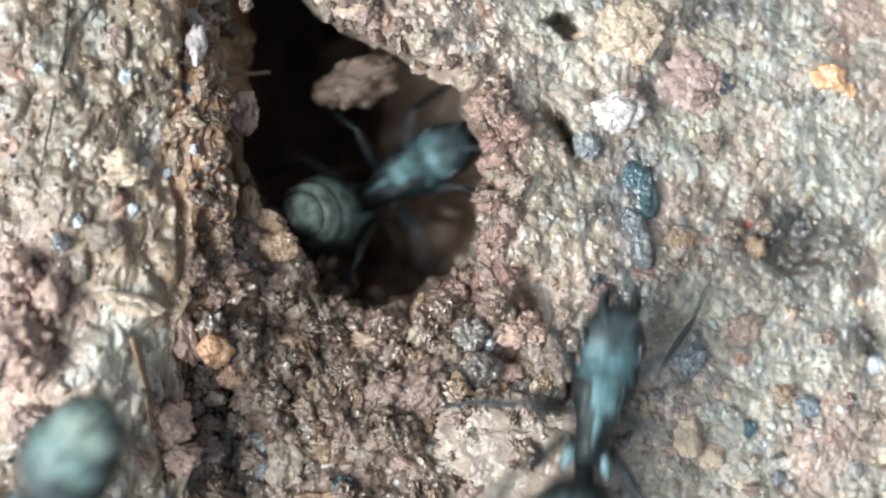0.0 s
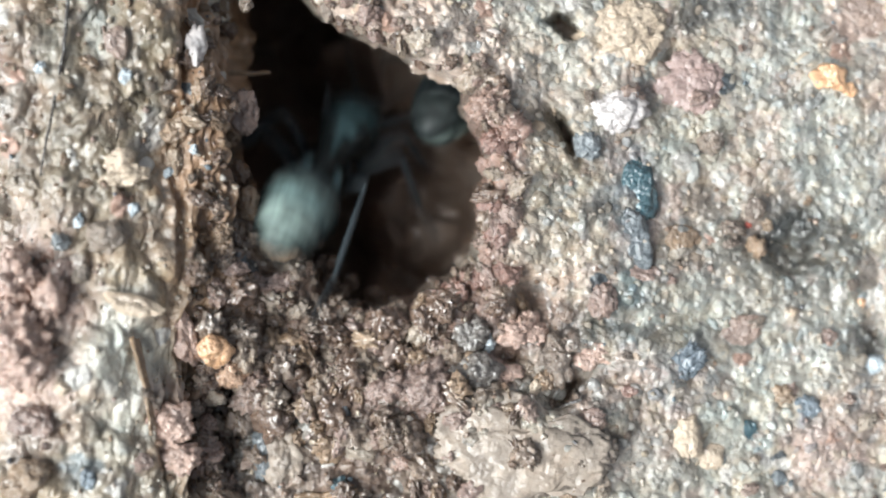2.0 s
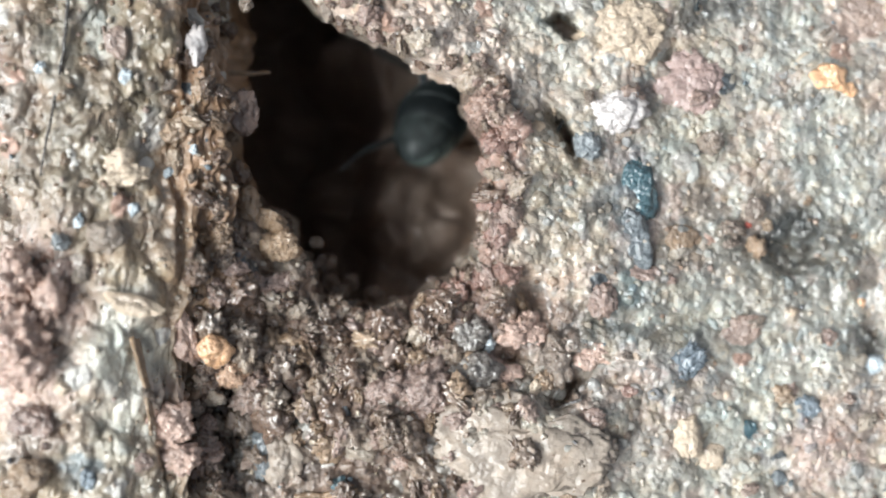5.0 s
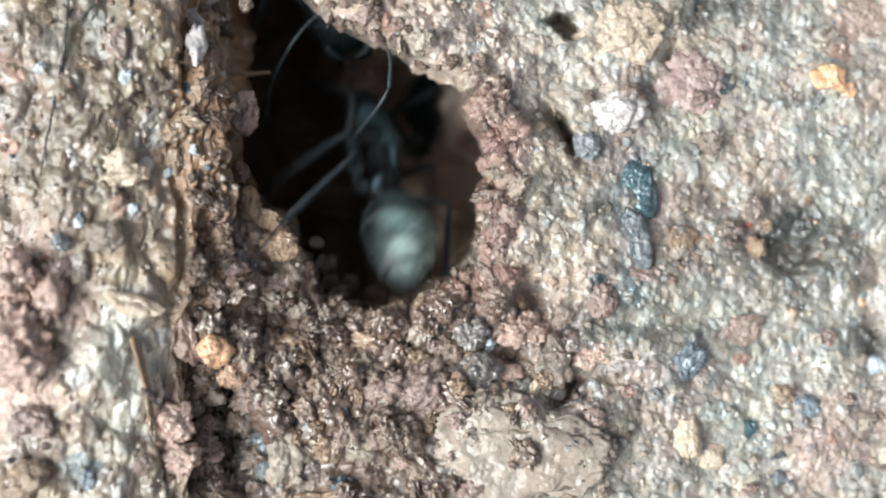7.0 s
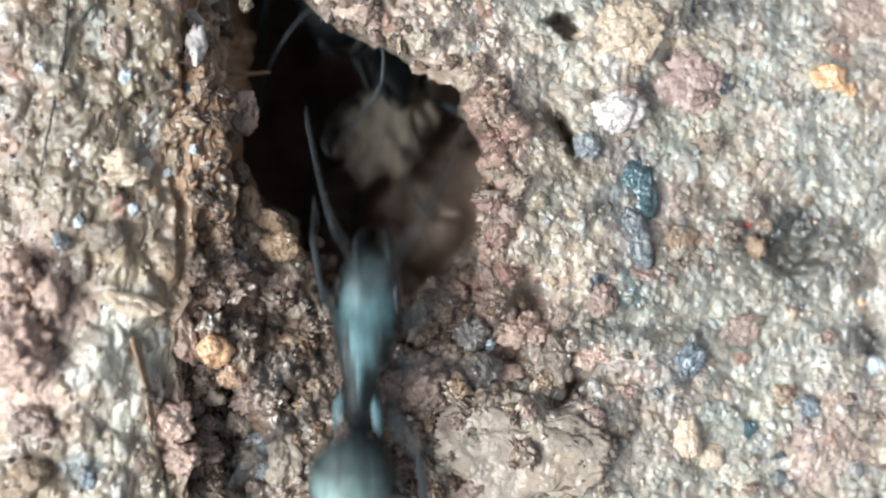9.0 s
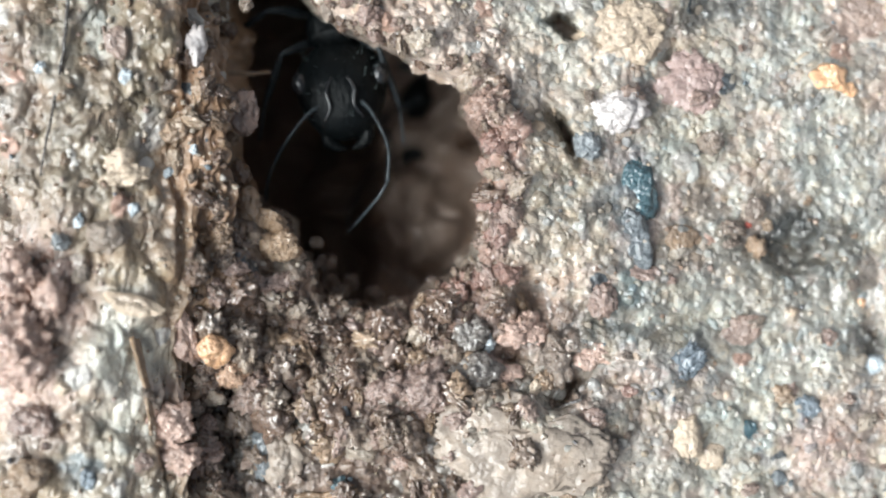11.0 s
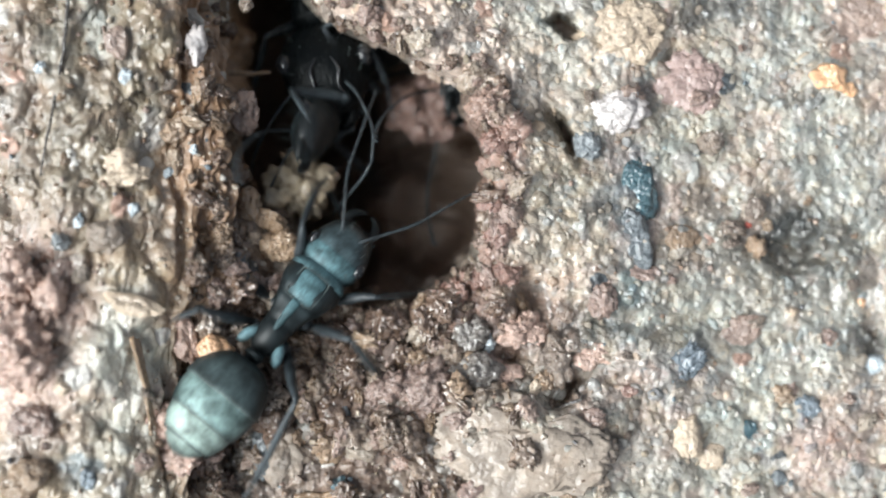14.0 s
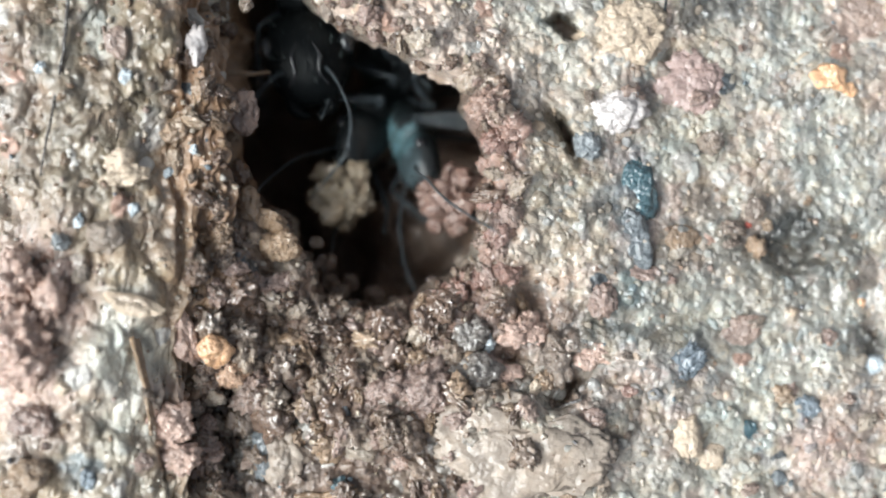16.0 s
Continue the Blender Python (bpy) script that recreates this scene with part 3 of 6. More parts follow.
stone(1428, 728, 22, 26, DEEP_BLUE, "small deep blue stone chip", turn=20, lumps=1.8, rough=0.3)
stone(1324, 766, 17, 20, BLUE_STONE, "small slate-blue stone chip", turn=-20, lumps=1.8, rough=0.3)
stone(1372, 846, 22, 17, BLUE_GREY, "small grey-blue stone chip", lumps=1.8, rough=0.3)
stone(1042, 256, 26, 24, BLUE_GREY, "blue-grey stone chip beside a crack", turn=-30, lumps=1.6, rough=0.3)
stone(1172, 128, 18, 18, CRUMB_GREY, "small pale grey pebble", lumps=0.9, rough=0.12)
stone(1140, 486, 34, 18, CRUMB_PINK, "dull pink stone sliver in soil", turn=-25, tall=0.6)
stone(1062, 530, 26, 30, CRUMB_PINK, "pinkish crumb at the edge of a furrow", "soil_crumb", lumps=2.2, rough=0.4, category="soil crumb")
stone(1400, 690, 12, 14, CRUMB_PINK, "small salmon-coloured grain in soil", "grain")
stone(1463, 598, 20, 16, CRUMB_PINK, "small dull pink pebble in soil", lumps=1.0)
stone(1530, 20, 60, 28, CRUMB_PINK, "flat pink stone at the edge of grey soil", turn=-25, tall=0.4, rough=0.14, sunk=0.4)
stone(985, 640, 36, 44, CRUMB_GREY, "grey crumb of soil beside a crevice", "soil_crumb", lumps=2.0, rough=0.36, category="soil crumb")
stone(1046, 628, 42, 27, CRUMB_ROSE, "knobbly pink soil crumb", "soil_crumb", lumps=1.6, rough=0.34, category="soil crumb")
stone(924, 586, 40, 33, CRUMB_ROSE, "knobbly pink soil crumb at a crevice", "soil_crumb", lumps=1.7, rough=0.36, category="soil crumb")
stone(846, 662, 42, 36, GREY_STONE, "grey speckled stone wedged under the burrow's mouth", lumps=1.6, rough=0.3, category="stone")
stone(836, 590, 36, 30, GREY_STONE, "dark grey stone wedged at the mouth's lower rim", turn=20, lumps=1.6, rough=0.3, category="stone")
stone(750, 690, 62, 54, CRUMB_PINK, "large reddish soil clod under the burrow's mouth", "soil_clod", turn=20, lumps=1.9, rough=0.34, category="soil clod")
stone(681, 702, 46, 42, CRUMB_PINK, "squarish reddish soil clod under the burrow's mouth", "soil_clod", turn=40, lumps=1.7, rough=0.34, category="soil clod")
stone(800, 632, 34, 26, CRUMB_BROWN, "brown crumbly soil clod", "soil_clod", lumps=2.2, rough=0.4, category="soil clod")
stone(506, 800, 40, 58, PALE_STONE, "pale angular stone chip among crumbs", turn=10, lumps=1.3, rough=0.25)
stone(470, 800, 26, 50, BLUE_GREY, "greenish-grey stone chip among crumbs", turn=-8, lumps=1.5, rough=0.3)
stone(380, 620, 26, 30, ORANGE_STONE, "bright orange grain lying against the root", "grain", turn=10, lumps=1.1, rough=0.15, sunk=-1.3)
stone(404, 654, 38, 28, ORANGE_CRUMB, "pale orange knobbly crumb under an orange grain", "soil_crumb", turn=-25, lumps=1.2, rough=0.3, sunk=-0.3, category="soil crumb")
stone(470, 690, 36, 26, CRUMB_PINK, "pinkish knobbly soil crumb", "soil_crumb", lumps=2.4, rough=0.42, category="soil crumb")
stone(436, 198, 26, 36, CRUMB_PINK, "brown crumb stuck to the root over the burrow", "soil_crumb", lumps=2.0, rough=0.3, category="soil crumb", z=0.7)
stone(424, 305, 18, 26, CRUMB_BROWN, "brown crumb stuck to the root's flank", "soil_crumb", lumps=1.6, category="soil crumb", z=-0.2)
stone(436, 8, 12, 16, CRUMB_BROWN, "small brown crumb stuck to the root", "soil_crumb", category="soil crumb", z=0.5)
stone(493, 436, 35, 31, TAN_PALE, "rounded tan crumb on the burrow's rim", "soil_crumb", lumps=1.2, rough=0.2, sunk=-0.2, category="soil crumb")
stone(476, 392, 38, 20, TAN_PALE, "flat tan crumb on the burrow's rim", "soil_crumb", turn=-30, sunk=-0.3, lumps=1.2, rough=0.25, category="soil crumb")
stone(442, 366, 20, 32, CRUMB_TAN, "tan crumb between root and burrow", "soil_crumb", sunk=-0.4, lumps=1.2, category="soil crumb")
stone(576, 466, 20, 19, CRUMB_BROWN, "brown three-cornered crumb inside the mouth", "soil_crumb", turn=30, lumps=0.9, category="soil crumb", z=-2.0)
for u, v, size, z in ((560, 430, 13, -1.8), (600, 520, 20, -2.2), (640, 545, 15, -2.0), (622, 500, 16, -3.6), (584, 500, 18, -2.8), (660, 520, 17, -3.4), (545, 455, 12, -2.4), (700, 535, 14, -2.6), (770, 500, 13, -2.8), (820, 460, 15, -3.0)):
    stone(u, v, size, size * 0.9, CRUMB_BROWN, "brown crumb clinging inside the burrow's mouth", "soil_crumb", lumps=1.2, category="soil crumb", z=z)
for u, v, wide, deep in ((866, 184, 36, 30), (905, 222, 32, 30), (878, 250, 26, 24), (864, 292, 20, 18), (872, 362, 24, 30), (884, 410, 28, 24), (866, 446, 22, 20), (850, 490, 34, 26), (800, 520, 30, 24), (900, 480, 26, 24)):
    stone(u, v, wide, deep, CRUMB_RED, "reddish crumb packed in the burrow's rim", "soil_crumb", turn=u % 60, lumps=2.2, rough=0.4, category="soil crumb")
# crumbs that crust the root
stone(346, 84, 18, 36, WHITE_STONE, "pinkish white stone chip on the root", turn=-4, lumps=1.2)
stone(352, 162, 13, 22, CRUMB_TAN, "tan grain stuck to the root", "grain", lumps=1)
stone(212, 280, 26, 15, CREAM_STONE, "cream-coloured chip stuck to the root", turn=15, lumps=1.3, sunk=-0.3)
stone(218, 312, 36, 19, CREAM_STONE, "flat cream-coloured chip stuck to the root", turn=8, lumps=1.3, sunk=-0.3)
stone(312, 232, 24, 26, CRUMB_TAN, "tan knobbly crumb stuck to the root", "soil_crumb", category="soil crumb")
stone(310, 286, 15, 22, CRUMB_TAN, "pale tan grain stuck to the root", "grain")
stone(236, 540, 46, 17, CREAM_STONE, "long white chip stuck to the root", turn=-10, lumps=1.2, rough=0.15, sunk=-0.2)
stone(28, 590, 46, 52, CRUMB_ROSE, "pink knobbly clod on the root", "soil_clod", lumps=1.9, rough=0.42, category="soil clod", tall=1.0, sunk=-0.15)
stone(40, 650, 52, 32, CRUMB_ROSE, "pink knobbly clod on the root", "soil_clod", turn=25, lumps=1.9, rough=0.42, category="soil clod", tall=1.0, sunk=-0.15)
stone(86, 530, 26, 44, CRUMB_ROSE, "pink upright clod on the root", "soil_clod", turn=-10, lumps=1.9, rough=0.42, category="soil clod", tall=1.0, sunk=-0.15)
stone(28, 498, 40, 40, CRUMB_ROSE, "dull pink clod on the root", "soil_clod", lumps=1.9, rough=0.42, category="soil clod", tall=1.0, sunk=-0.15)
stone(62, 745, 36, 30, CRUMB_PINK, "reddish-brown clod on the root", "soil_clod", lumps=1.2, category="soil clod")
stone(322, 590, 22, 54, CRUMB_ROSE, "long pink crumb on the root's flank", "soil_crumb", turn=18, lumps=2.2, rough=0.4, category="soil crumb")
stone(385, 520, 18, 22, CRUMB_PINK, "pinkish crumb on the root's flank", "soil_crumb", category="soil crumb")
stone(300, 755, 44, 34, CRUMB_ROSE, "pink crumb on the root's flank", "soil_crumb", turn=20, lumps=1.3, rough=0.3, category="soil crumb")
stone(322, 810, 34, 27, CRUMB_ROSE, "rounded pink crumb on the root's flank", "soil_crumb", lumps=1.8, rough=0.4, category="soil crumb")
stone(360, 640, 14, 14, CRUMB_PINK, "small pink crumb on the root's flank", "soil_crumb", category="soil crumb")

for u, v, size in ((237, 369, 12), (70, 121, 11), (222, 134, 13), (139, 394, 11), (298, 305, 10), (343, 265, 9)):
    stone(u, v, size, size * 0.8, GLASS_BEAD, "small glassy bluish grain stuck to the root", "grain", turn=u % 90, lumps=1.4, rough=0.3, sunk=0.1, group="glassy grains")
stone(108, 429, 16, 14, BLUE_GREY, "small blue-grey grain stuck to the root", "grain", lumps=1.0, rough=0.15)
stone(197, 419, 34, 32, CRUMB_GREY, "pale grey lump of soil on the root", "soil_clod", lumps=1.6, rough=0.25, sunk=0.3, category="soil clod")
stone(202, 78, 20, 30, CRUMB_PINK, "dull pink stone chip set in the root's crust", turn=8, tall=0.5, lumps=0.9, rough=0.15, sunk=0.2)
stone(156, 849, 15, 18, DEEP_BLUE, "deep blue grain on the root", "grain", lumps=1.2)
stone(111, 687, 14, 12, CREAM_STONE, "small cream grain on the root", "grain", lumps=1.1)
stone(45, 854, 44, 38, CRUMB_TAN, "broad beige clod on the root", "soil_clod", turn=30, lumps=1.4, rough=0.25, sunk=0.2, category="soil clod")
stone(544, 706, 24, 14, CRUMB_ROSE, "pinkish sliver among brown crumbs", "soil_crumb", turn=-20, lumps=1.2, category="soil crumb")
stone(704, 586, 22, 15, CRUMB_TAN, "tan orange-tinged crumb under the burrow's rim", "soil_crumb", turn=10, lumps=1.3, category="soil crumb")
stone(709, 819, 20, 17, CRUMB_RED, "small reddish crumb beside a pale stone", "soil_crumb", lumps=1.4, category="soil crumb")
stone(610, 739, 11, 24, BLUE_GREY, "blue-grey stone splinter among crumbs", turn=12, lumps=1.4, rough=0.3)
stone(666, 784, 13, 14, DEEP_BLUE, "small blue grain among crumbs", "grain", lumps=1.3)
stone(598, 854, 15, 14, BLUE_STONE, "small slate-blue grain beside a twig", "grain", lumps=1.3)
stone(640, 790, 34, 26, CRUMB_GREY, "smooth beige clod among crumbs", "soil_clod", turn=-10, lumps=1.1, rough=0.2, category="soil clod")
stone(863, 608, 15, 17, GLASS_BEAD, "glassy blue-white grain in a dark stone's hollow", "grain", lumps=1.5, rough=0.3, sunk=0.2)
stone(1114, 693, 14, 11, CRUMB_RED, "small reddish grain in grey soil", "grain", lumps=1.1)
stone(944, 688, 10, 17, CREAM_STONE, "small cream splinter beside a crevice", turn=-25, tall=0.6, lumps=1.0)
stone(900, 662, 30, 18, CRUMB_ROSE, "pale pink crumb over a crevice", "soil_crumb", turn=20, lumps=1.8, category="soil crumb")

# clods round the pale stone and along the root
for u, v, size, material in ((812, 742, 26, CRUMB_PINK), (800, 806, 22, CRUMB_GREY), (838, 868, 28, CRUMB_PINK), (1046, 742, 24, CRUMB_PINK), (1062, 800, 30, CRUMB_GREY), (1010, 866, 24, CRUMB_TAN), (930, 716, 20, CRUMB_GREY), (880, 724, 17, CRUMB_PINK)):
    stone(u, v, size, size * 0.8, material, "soil crumb lying against the broad pale stone", "soil_crumb", turn=u % 80, lumps=1.8, rough=0.36, sunk=0.1, category="soil crumb", group="crumbs round the pale stone")
stone(398, 660, 44, 22, CRUMB_TAN, "pinkish tan clod below the orange grain", "soil_clod", turn=8, lumps=1.9, rough=0.4, category="soil clod", sunk=-0.3)
stone(446, 698, 38, 34, CRUMB_PINK, "pinkish-brown clod beside the root", "soil_clod", turn=20, lumps=1.9, rough=0.4, category="soil clod", sunk=-0.2)
stone(104, 492, 34, 30, CRUMB_PINK, "dull pink clod on the root", "soil_clod", turn=40, lumps=1.7, rough=0.35, category="soil clod", sunk=0.1)


# ---- fibres and rootlets ----
def strand(points, radius, material, label, name="rootlet", loose=False):
    """A thin fibre laid over the ground through places of the plan (u, v, height over what lies there)."""
    knots = [at(u, v, h if loose else rest_on(u, v) + h) for u, v, h in points]
    curve = bpy.data.curves.new(name, "CURVE")
    curve.dimensions, curve.bevel_depth, curve.bevel_resolution = "3D", radius * MM, 2
    line = curve.splines.new("POLY")
    line.points.add(len(knots) * 6 - 7)
    for n, q in enumerate(line.points):
        x = n / (len(line.points) - 1) * (len(knots) - 1)
        i = min(int(x), len(knots) - 2)
        p = knots[i].lerp(knots[i + 1], x - i)
        wob = Vector((noise.noise(p * 3000), noise.noise(p * 3000 + Vector((9, 0, 0))), 0)) * 0.00006
        q.co = (*(p + wob), 1)
        q.radius = 0.6 + 0.5 * math.sin(math.pi * min(0.5 + 0.5 * n / len(line.points), 1))
    curve.materials.append(material)
    return tagged(new(name, curve), label, "rootlet")


strand([(122, -20, 0.05), (112, 90, 0.05), (94, 190, 0.06), (70, 312, 0.04)], 0.06, DARK_FIBRE, "thin dark rootlet lying along the root")
strand([(240, 602, 0.1), (254, 660, 0.12), (272, 760, 0.08)], 0.14, FIBRE, "brown plant fibre lying on the root")
strand([(232, 596, 0.1), (258, 690, 0.12), (268, 770, 0.08)], 0.09, FIBRE, "thin brown plant fibre lying on the root")
strand([(520, 880, 0.2), (575, 876, 0.25), (634, 868, 0.2)], 0.11, FIBRE, "short brown twig lying among crumbs", "twig")
strand([(560, 888, 0.2), (605, 874, 0.3), (640, 872, 0.2)], 0.07, FIBRE, "thin brown twig lying among crumbs", "twig")
strand([(405, 130, -1.0), (445, 131, -1.0), (480, 127, -1.2)], 0.09, FIBRE, "pale rootlet stub sticking out of the root", loose=True)
strand([(958, 250, 0.1), (985, 262, 0.25), (1008, 250, 0.2)], 0.03, FIBRE, "hair-thin fibre over a crack")
strand([(985, 36, 0.1), (1004, 50, 0.3), (1022, 58, 0.2)], 0.025, FIBRE, "hair-thin pale fibre over a pit")
strand([(690, 735, 0.2), (676, 750, 0.25), (672, 770, 0.1)], 0.08, DARK_FIBRE, "dark curved splinter under a clod", "splinter")
strand([(1016, 690, 0.2), (1030, 706, 0.2), (990, 722, 0.1)], 0.07, DARK_FIBRE, "dark splinter under a soil crumb", "splinter")


# ---- the many crumbs of the soil ----
def scatter():
    rng = random.Random(12)
    kinds = {}
    for key, material in (("brown", CRUMB_BROWN), ("grey", CRUMB_GREY), ("pink", CRUMB_PINK), ("tan", CRUMB_TAN)):
        kinds[key] = [clod_mesh("soil_crumb", 300 + 7 * k, (0.4, 0.4, 0.32), 1.3 + 0.25 * k, 0.55, 4, material) for k in range(5)]

    def lay(u, v, size, key, parent):
        ob = new("soil_crumb", rng.choice(kinds[key]))
        z = rest_on(u, v) + size * 0.02 * 0.05
        turn = Euler([rng.uniform(0, 6.28) for _ in range(3)])
        ob.matrix_world = Matrix.LocRotScale(at(u, v, z), turn, [size / 20 * rng.uniform(0.6, 1.45) for _ in range(3)])
        ob.parent = parent

    def mouth(u, v):
        return float(rim_distance(np.array([u]), np.array([v]))[0])

    done = 0
    while done < 190:      # crumbly slope below and beside the mouth
        u, v = rng.gauss(640, 150), rng.gauss(640, 110)
        if 395 < u < 1000 and 330 < v < 890 and mouth(u, v) > 2:
            lay(u, v, rng.choice((11, 13, 16, 20, 24, 28)), rng.choice(("brown", "brown", "brown", "grey", "pink", "tan")), ground)
            done += 1
    done = 0
    while done < 60:       # reddish crumbs along the other rims
        u, v = rng.uniform(540, 960), rng.uniform(-10, 500)
        if 2 < mouth(u, v) < 60:
            lay(u, v, rng.choice((10, 12, 15, 20)), rng.choice(("pink", "pink", "brown", "grey")), ground)
            done += 1
    done = 0
    while done < 70:       # broken edge of the mouth
        u, v = rng.uniform(400, 900), rng.uniform(-10, 580)
        if -7 < mouth(u, v) < 12 and (u > 560 or v > 330):
            lay(u, v, rng.choice((8, 10, 12, 15)), "brown" if v > 350 else rng.choice(("pink", "brown", "grey")), ground)
            done += 1
    for _ in range(60):    # the root's shaded flank over the burrow
        lay(rng.uniform(335, 425), rng.uniform(-10, 560), rng.choice((8, 11, 14, 18)), rng.choice(("brown", "brown", "brown", "tan")), tree_root)
    for _ in range(90):    # trench beside the root
        lay(rng.uniform(340, 450), rng.uniform(570, 890), rng.choice((9, 11, 14, 18, 24)), rng.choice(("brown", "brown", "grey", "pink")), ground)
    for _ in range(30):    # open ground
        lay(rng.uniform(900, 1580), rng.uniform(-10, 890), rng.choice((8, 10, 12, 16, 20)), rng.choice(("grey", "grey", "pink", "tan")), ground)
    for _ in range(40):   # crust of the root
        u, v = rng.uniform(-10, 400), rng.uniform(-10, 890)
        lay(u, v, rng.choice((8, 10, 12, 15)), "brown" if u > 310 else rng.choice(("tan", "tan", "grey", "pink" if v > 430 else "tan")), tree_root)


scatter()


def grit():
    """Countless small grains strewn over soil and root, joined into one mesh."""
    rng = np.random.default_rng(5)
    bm = bmesh.new()
    bmesh.ops.create_icosphere(bm, subdivisions=1, radius=1)
    base = np.array([v.co for v in bm.verts])
    tris = np.array([[v.index for v in f.verts] for f in bm.faces])
    bm.free()
    count = 2600
    u, v = rng.uniform(-10, 1578, count), rng.uniform(-10, 892, count)
    out, cols, keep = [], [], 0
    shades = np.array([(0.24, 0.16, 0.11), (0.42, 0.36, 0.29), (0.34, 0.25, 0.21), (0.56, 0.53, 0.48), (0.09, 0.09, 0.10), (0.40, 0.33, 0.245), (0.14, 0.18, 0.21)])
    inside = rim_distance(u, v)
    fine = (np.round(u / 5).astype(int), np.round(v / 5).astype(int))
    cell = {}
    for a, b, z in zip(np.round(ROOT_U / 5).astype(int), np.round(ROOT_V / 5).astype(int), ROOT_Z):
        cell[(a, b)] = max(z, cell.get((a, b), -9))
    for k in range(count):
        if inside[k] < 0:
            continue
        z = max(soil_at(u[k], v[k]) if u[k] > 312 else -3, cell.get((int(fine[0][k]), int(fine[1][k])), -9))
        if z < -2.9 or (u[k] < 340 and k % 5 > 1) or (u[k] > 900 and k % 3):
            continue
        size = rng.choice((2.6, 3.2, 4, 5, 6.5)) * 0.02
        p = base * (1 + 0.25 * rng.standard_normal((len(base), 1))) * size * rng.uniform(0.7, 1.2, 3)
        out.append(p * MM + np.array(at(u[k], v[k], z + size * 0.3)))
        dark = 0.2 if u[k] > 900 else 0.0
        w = np.array([2.5, 3 + 6 * dark, 0.9, 0.35 + dark, 0.3, 1.2, 0.2 + dark])
        cols.append(np.repeat(shades[rng.choice(7, p=w / w.sum())][None] * rng.uniform(0.8, 1.2), len(base), 0))
        keep += 1
    faces = (np.tile(tris, (keep, 1)) + np.repeat(np.arange(keep) * len(base), len(tris))[:, None])
    ob = mesh_object("grit", np.concatenate(out), faces, SOIL, tint=np.concatenate(cols))
    return tagged(ob, "loose mixed grains of grit and sand", "grit", kind="stuff")


grit()


def bedded_grains():
    """Rounded mineral grains, closely set in the open ground, each a little off the colour of the soil round it."""
    rng = np.random.default_rng(23)
    bm = bmesh.new()
    bmesh.ops.create_icosphere(bm, subdivisions=2, radius=1)
    base = np.array([v.co for v in bm.verts])
    tris = np.array([[v.index for v in f.verts] for f in bm.faces])
    bm.free()
    shade = tint.reshape(len(vs), len(us), 3)
    out, cols, keep = [], [], 0
    for size, count in ((20, 36), (13, 170), (9, 420), (6, 700)):
        for u, v in zip(rng.uniform(560, 1580, count), rng.uniform(-10, 892, count)):
            if float(rim_distance(np.array([u]), np.array([v]))[0]) < 14 or (u < 880 and v > 300):
                continue
            i, j = int(np.clip(np.searchsorted(vs, v), 1, len(vs) - 1)), int(np.clip(np.searchsorted(us, u), 1, len(us) - 1))
            wide = size * rng.uniform(0.7, 1.3, 3) * 0.02 * np.array((1, 1, 0.5))
            lump = base * (1 + 0.16 * np.sin(base @ rng.uniform(-4, 4, (3, 3)) + rng.uniform(0, 6, 3)).mean(1, keepdims=True) + 0.05 * rng.standard_normal((len(base), 1)))
            for _ in range(7):              # broken faces
                n = rng.standard_normal(3)
                n = n / np.linalg.norm(n)
                lump = lump - np.maximum(lump @ n - rng.uniform(0.45, 0.8), 0)[:, None] * n
            a = rng.uniform(0, 6.28)
            turn = np.array(((math.cos(a), -math.sin(a), 0), (math.sin(a), math.cos(a), 0), (0, 0, 1)))
            out.append((lump * wide) @ turn.T * MM + np.array(at(u, v, float(SOIL_Z[i, j]) + wide[2] * rng.uniform(-0.45, 0.05))))
            near = shade[max(i - 5, 0):i + 6, max(j - 5, 0):j + 6].reshape(-1, 3).mean(0)
            col = near * rng.uniform(0.72, 1.25) * (1 + rng.uniform(-1, 1) * np.array((0.12, 0.0, -0.12)))
            cols.append(np.repeat(np.clip(col, 0.03, 0.6)[None], len(base), 0))
            keep += 1
    faces = np.tile(tris, (keep, 1)) + np.repeat(np.arange(keep) * len(base), len(tris))[:, None]
    ob = mesh_object("bedded_grains", np.concatenate(out), faces, SOIL, tint=np.concatenate(cols))
    return tagged(ob, "rounded grey, tan and pinkish grains bedded in damp soil", "grains", kind="stuff")


bedded_grains()
# ---- ants ----
def curve_through(knots, count):
    """Rows of numbers that glide through the knots."""
    k = np.array(knots, dtype=float)
    k = np.vstack([2 * k[0] - k[1], k, 2 * k[-1] - k[-2]])
    out = []
    for x in np.linspace(0, len(knots) - 1, count):
        i = min(int(x), len(knots) - 2)
        t, (a, b, c, d) = x - i, k[i:i + 4]
        out.append(0.5 * (2 * b + (c - a) * t + (2 * a - 5 * b + 4 * c - d) * t * t + (3 * b - a - 3 * c + d) * t ** 3))
    return np.array(out)


def loft(knots, rings=22, sides=22, bm=None, close=True):
    """A body drawn along y through rows of (y, half width, half height, middle height), in millimetres."""
    bm = bm or bmesh.new()
    rows = []
    for y, w, h, z in curve_through(knots, rings):
        rows.append([bm.verts.new((max(w, 0.004) * math.cos(a) * MM, y * MM, (z + max(h, 0.004) * math.sin(a)) * MM))
                     for a in (2 * math.pi * k / sides for k in range(sides))])
    for p, q in zip(rows, rows[1:]):
        for k in range(sides):
            bm.faces.new((p[k], q[k], q[(k + 1) % sides], p[(k + 1) % sides]))
    if close:
        bm.faces.new(rows[0])
        bm.faces.new(rows[-1][::-1])
    bmesh.ops.recalc_face_normals(bm, faces=bm.faces)
    return bm


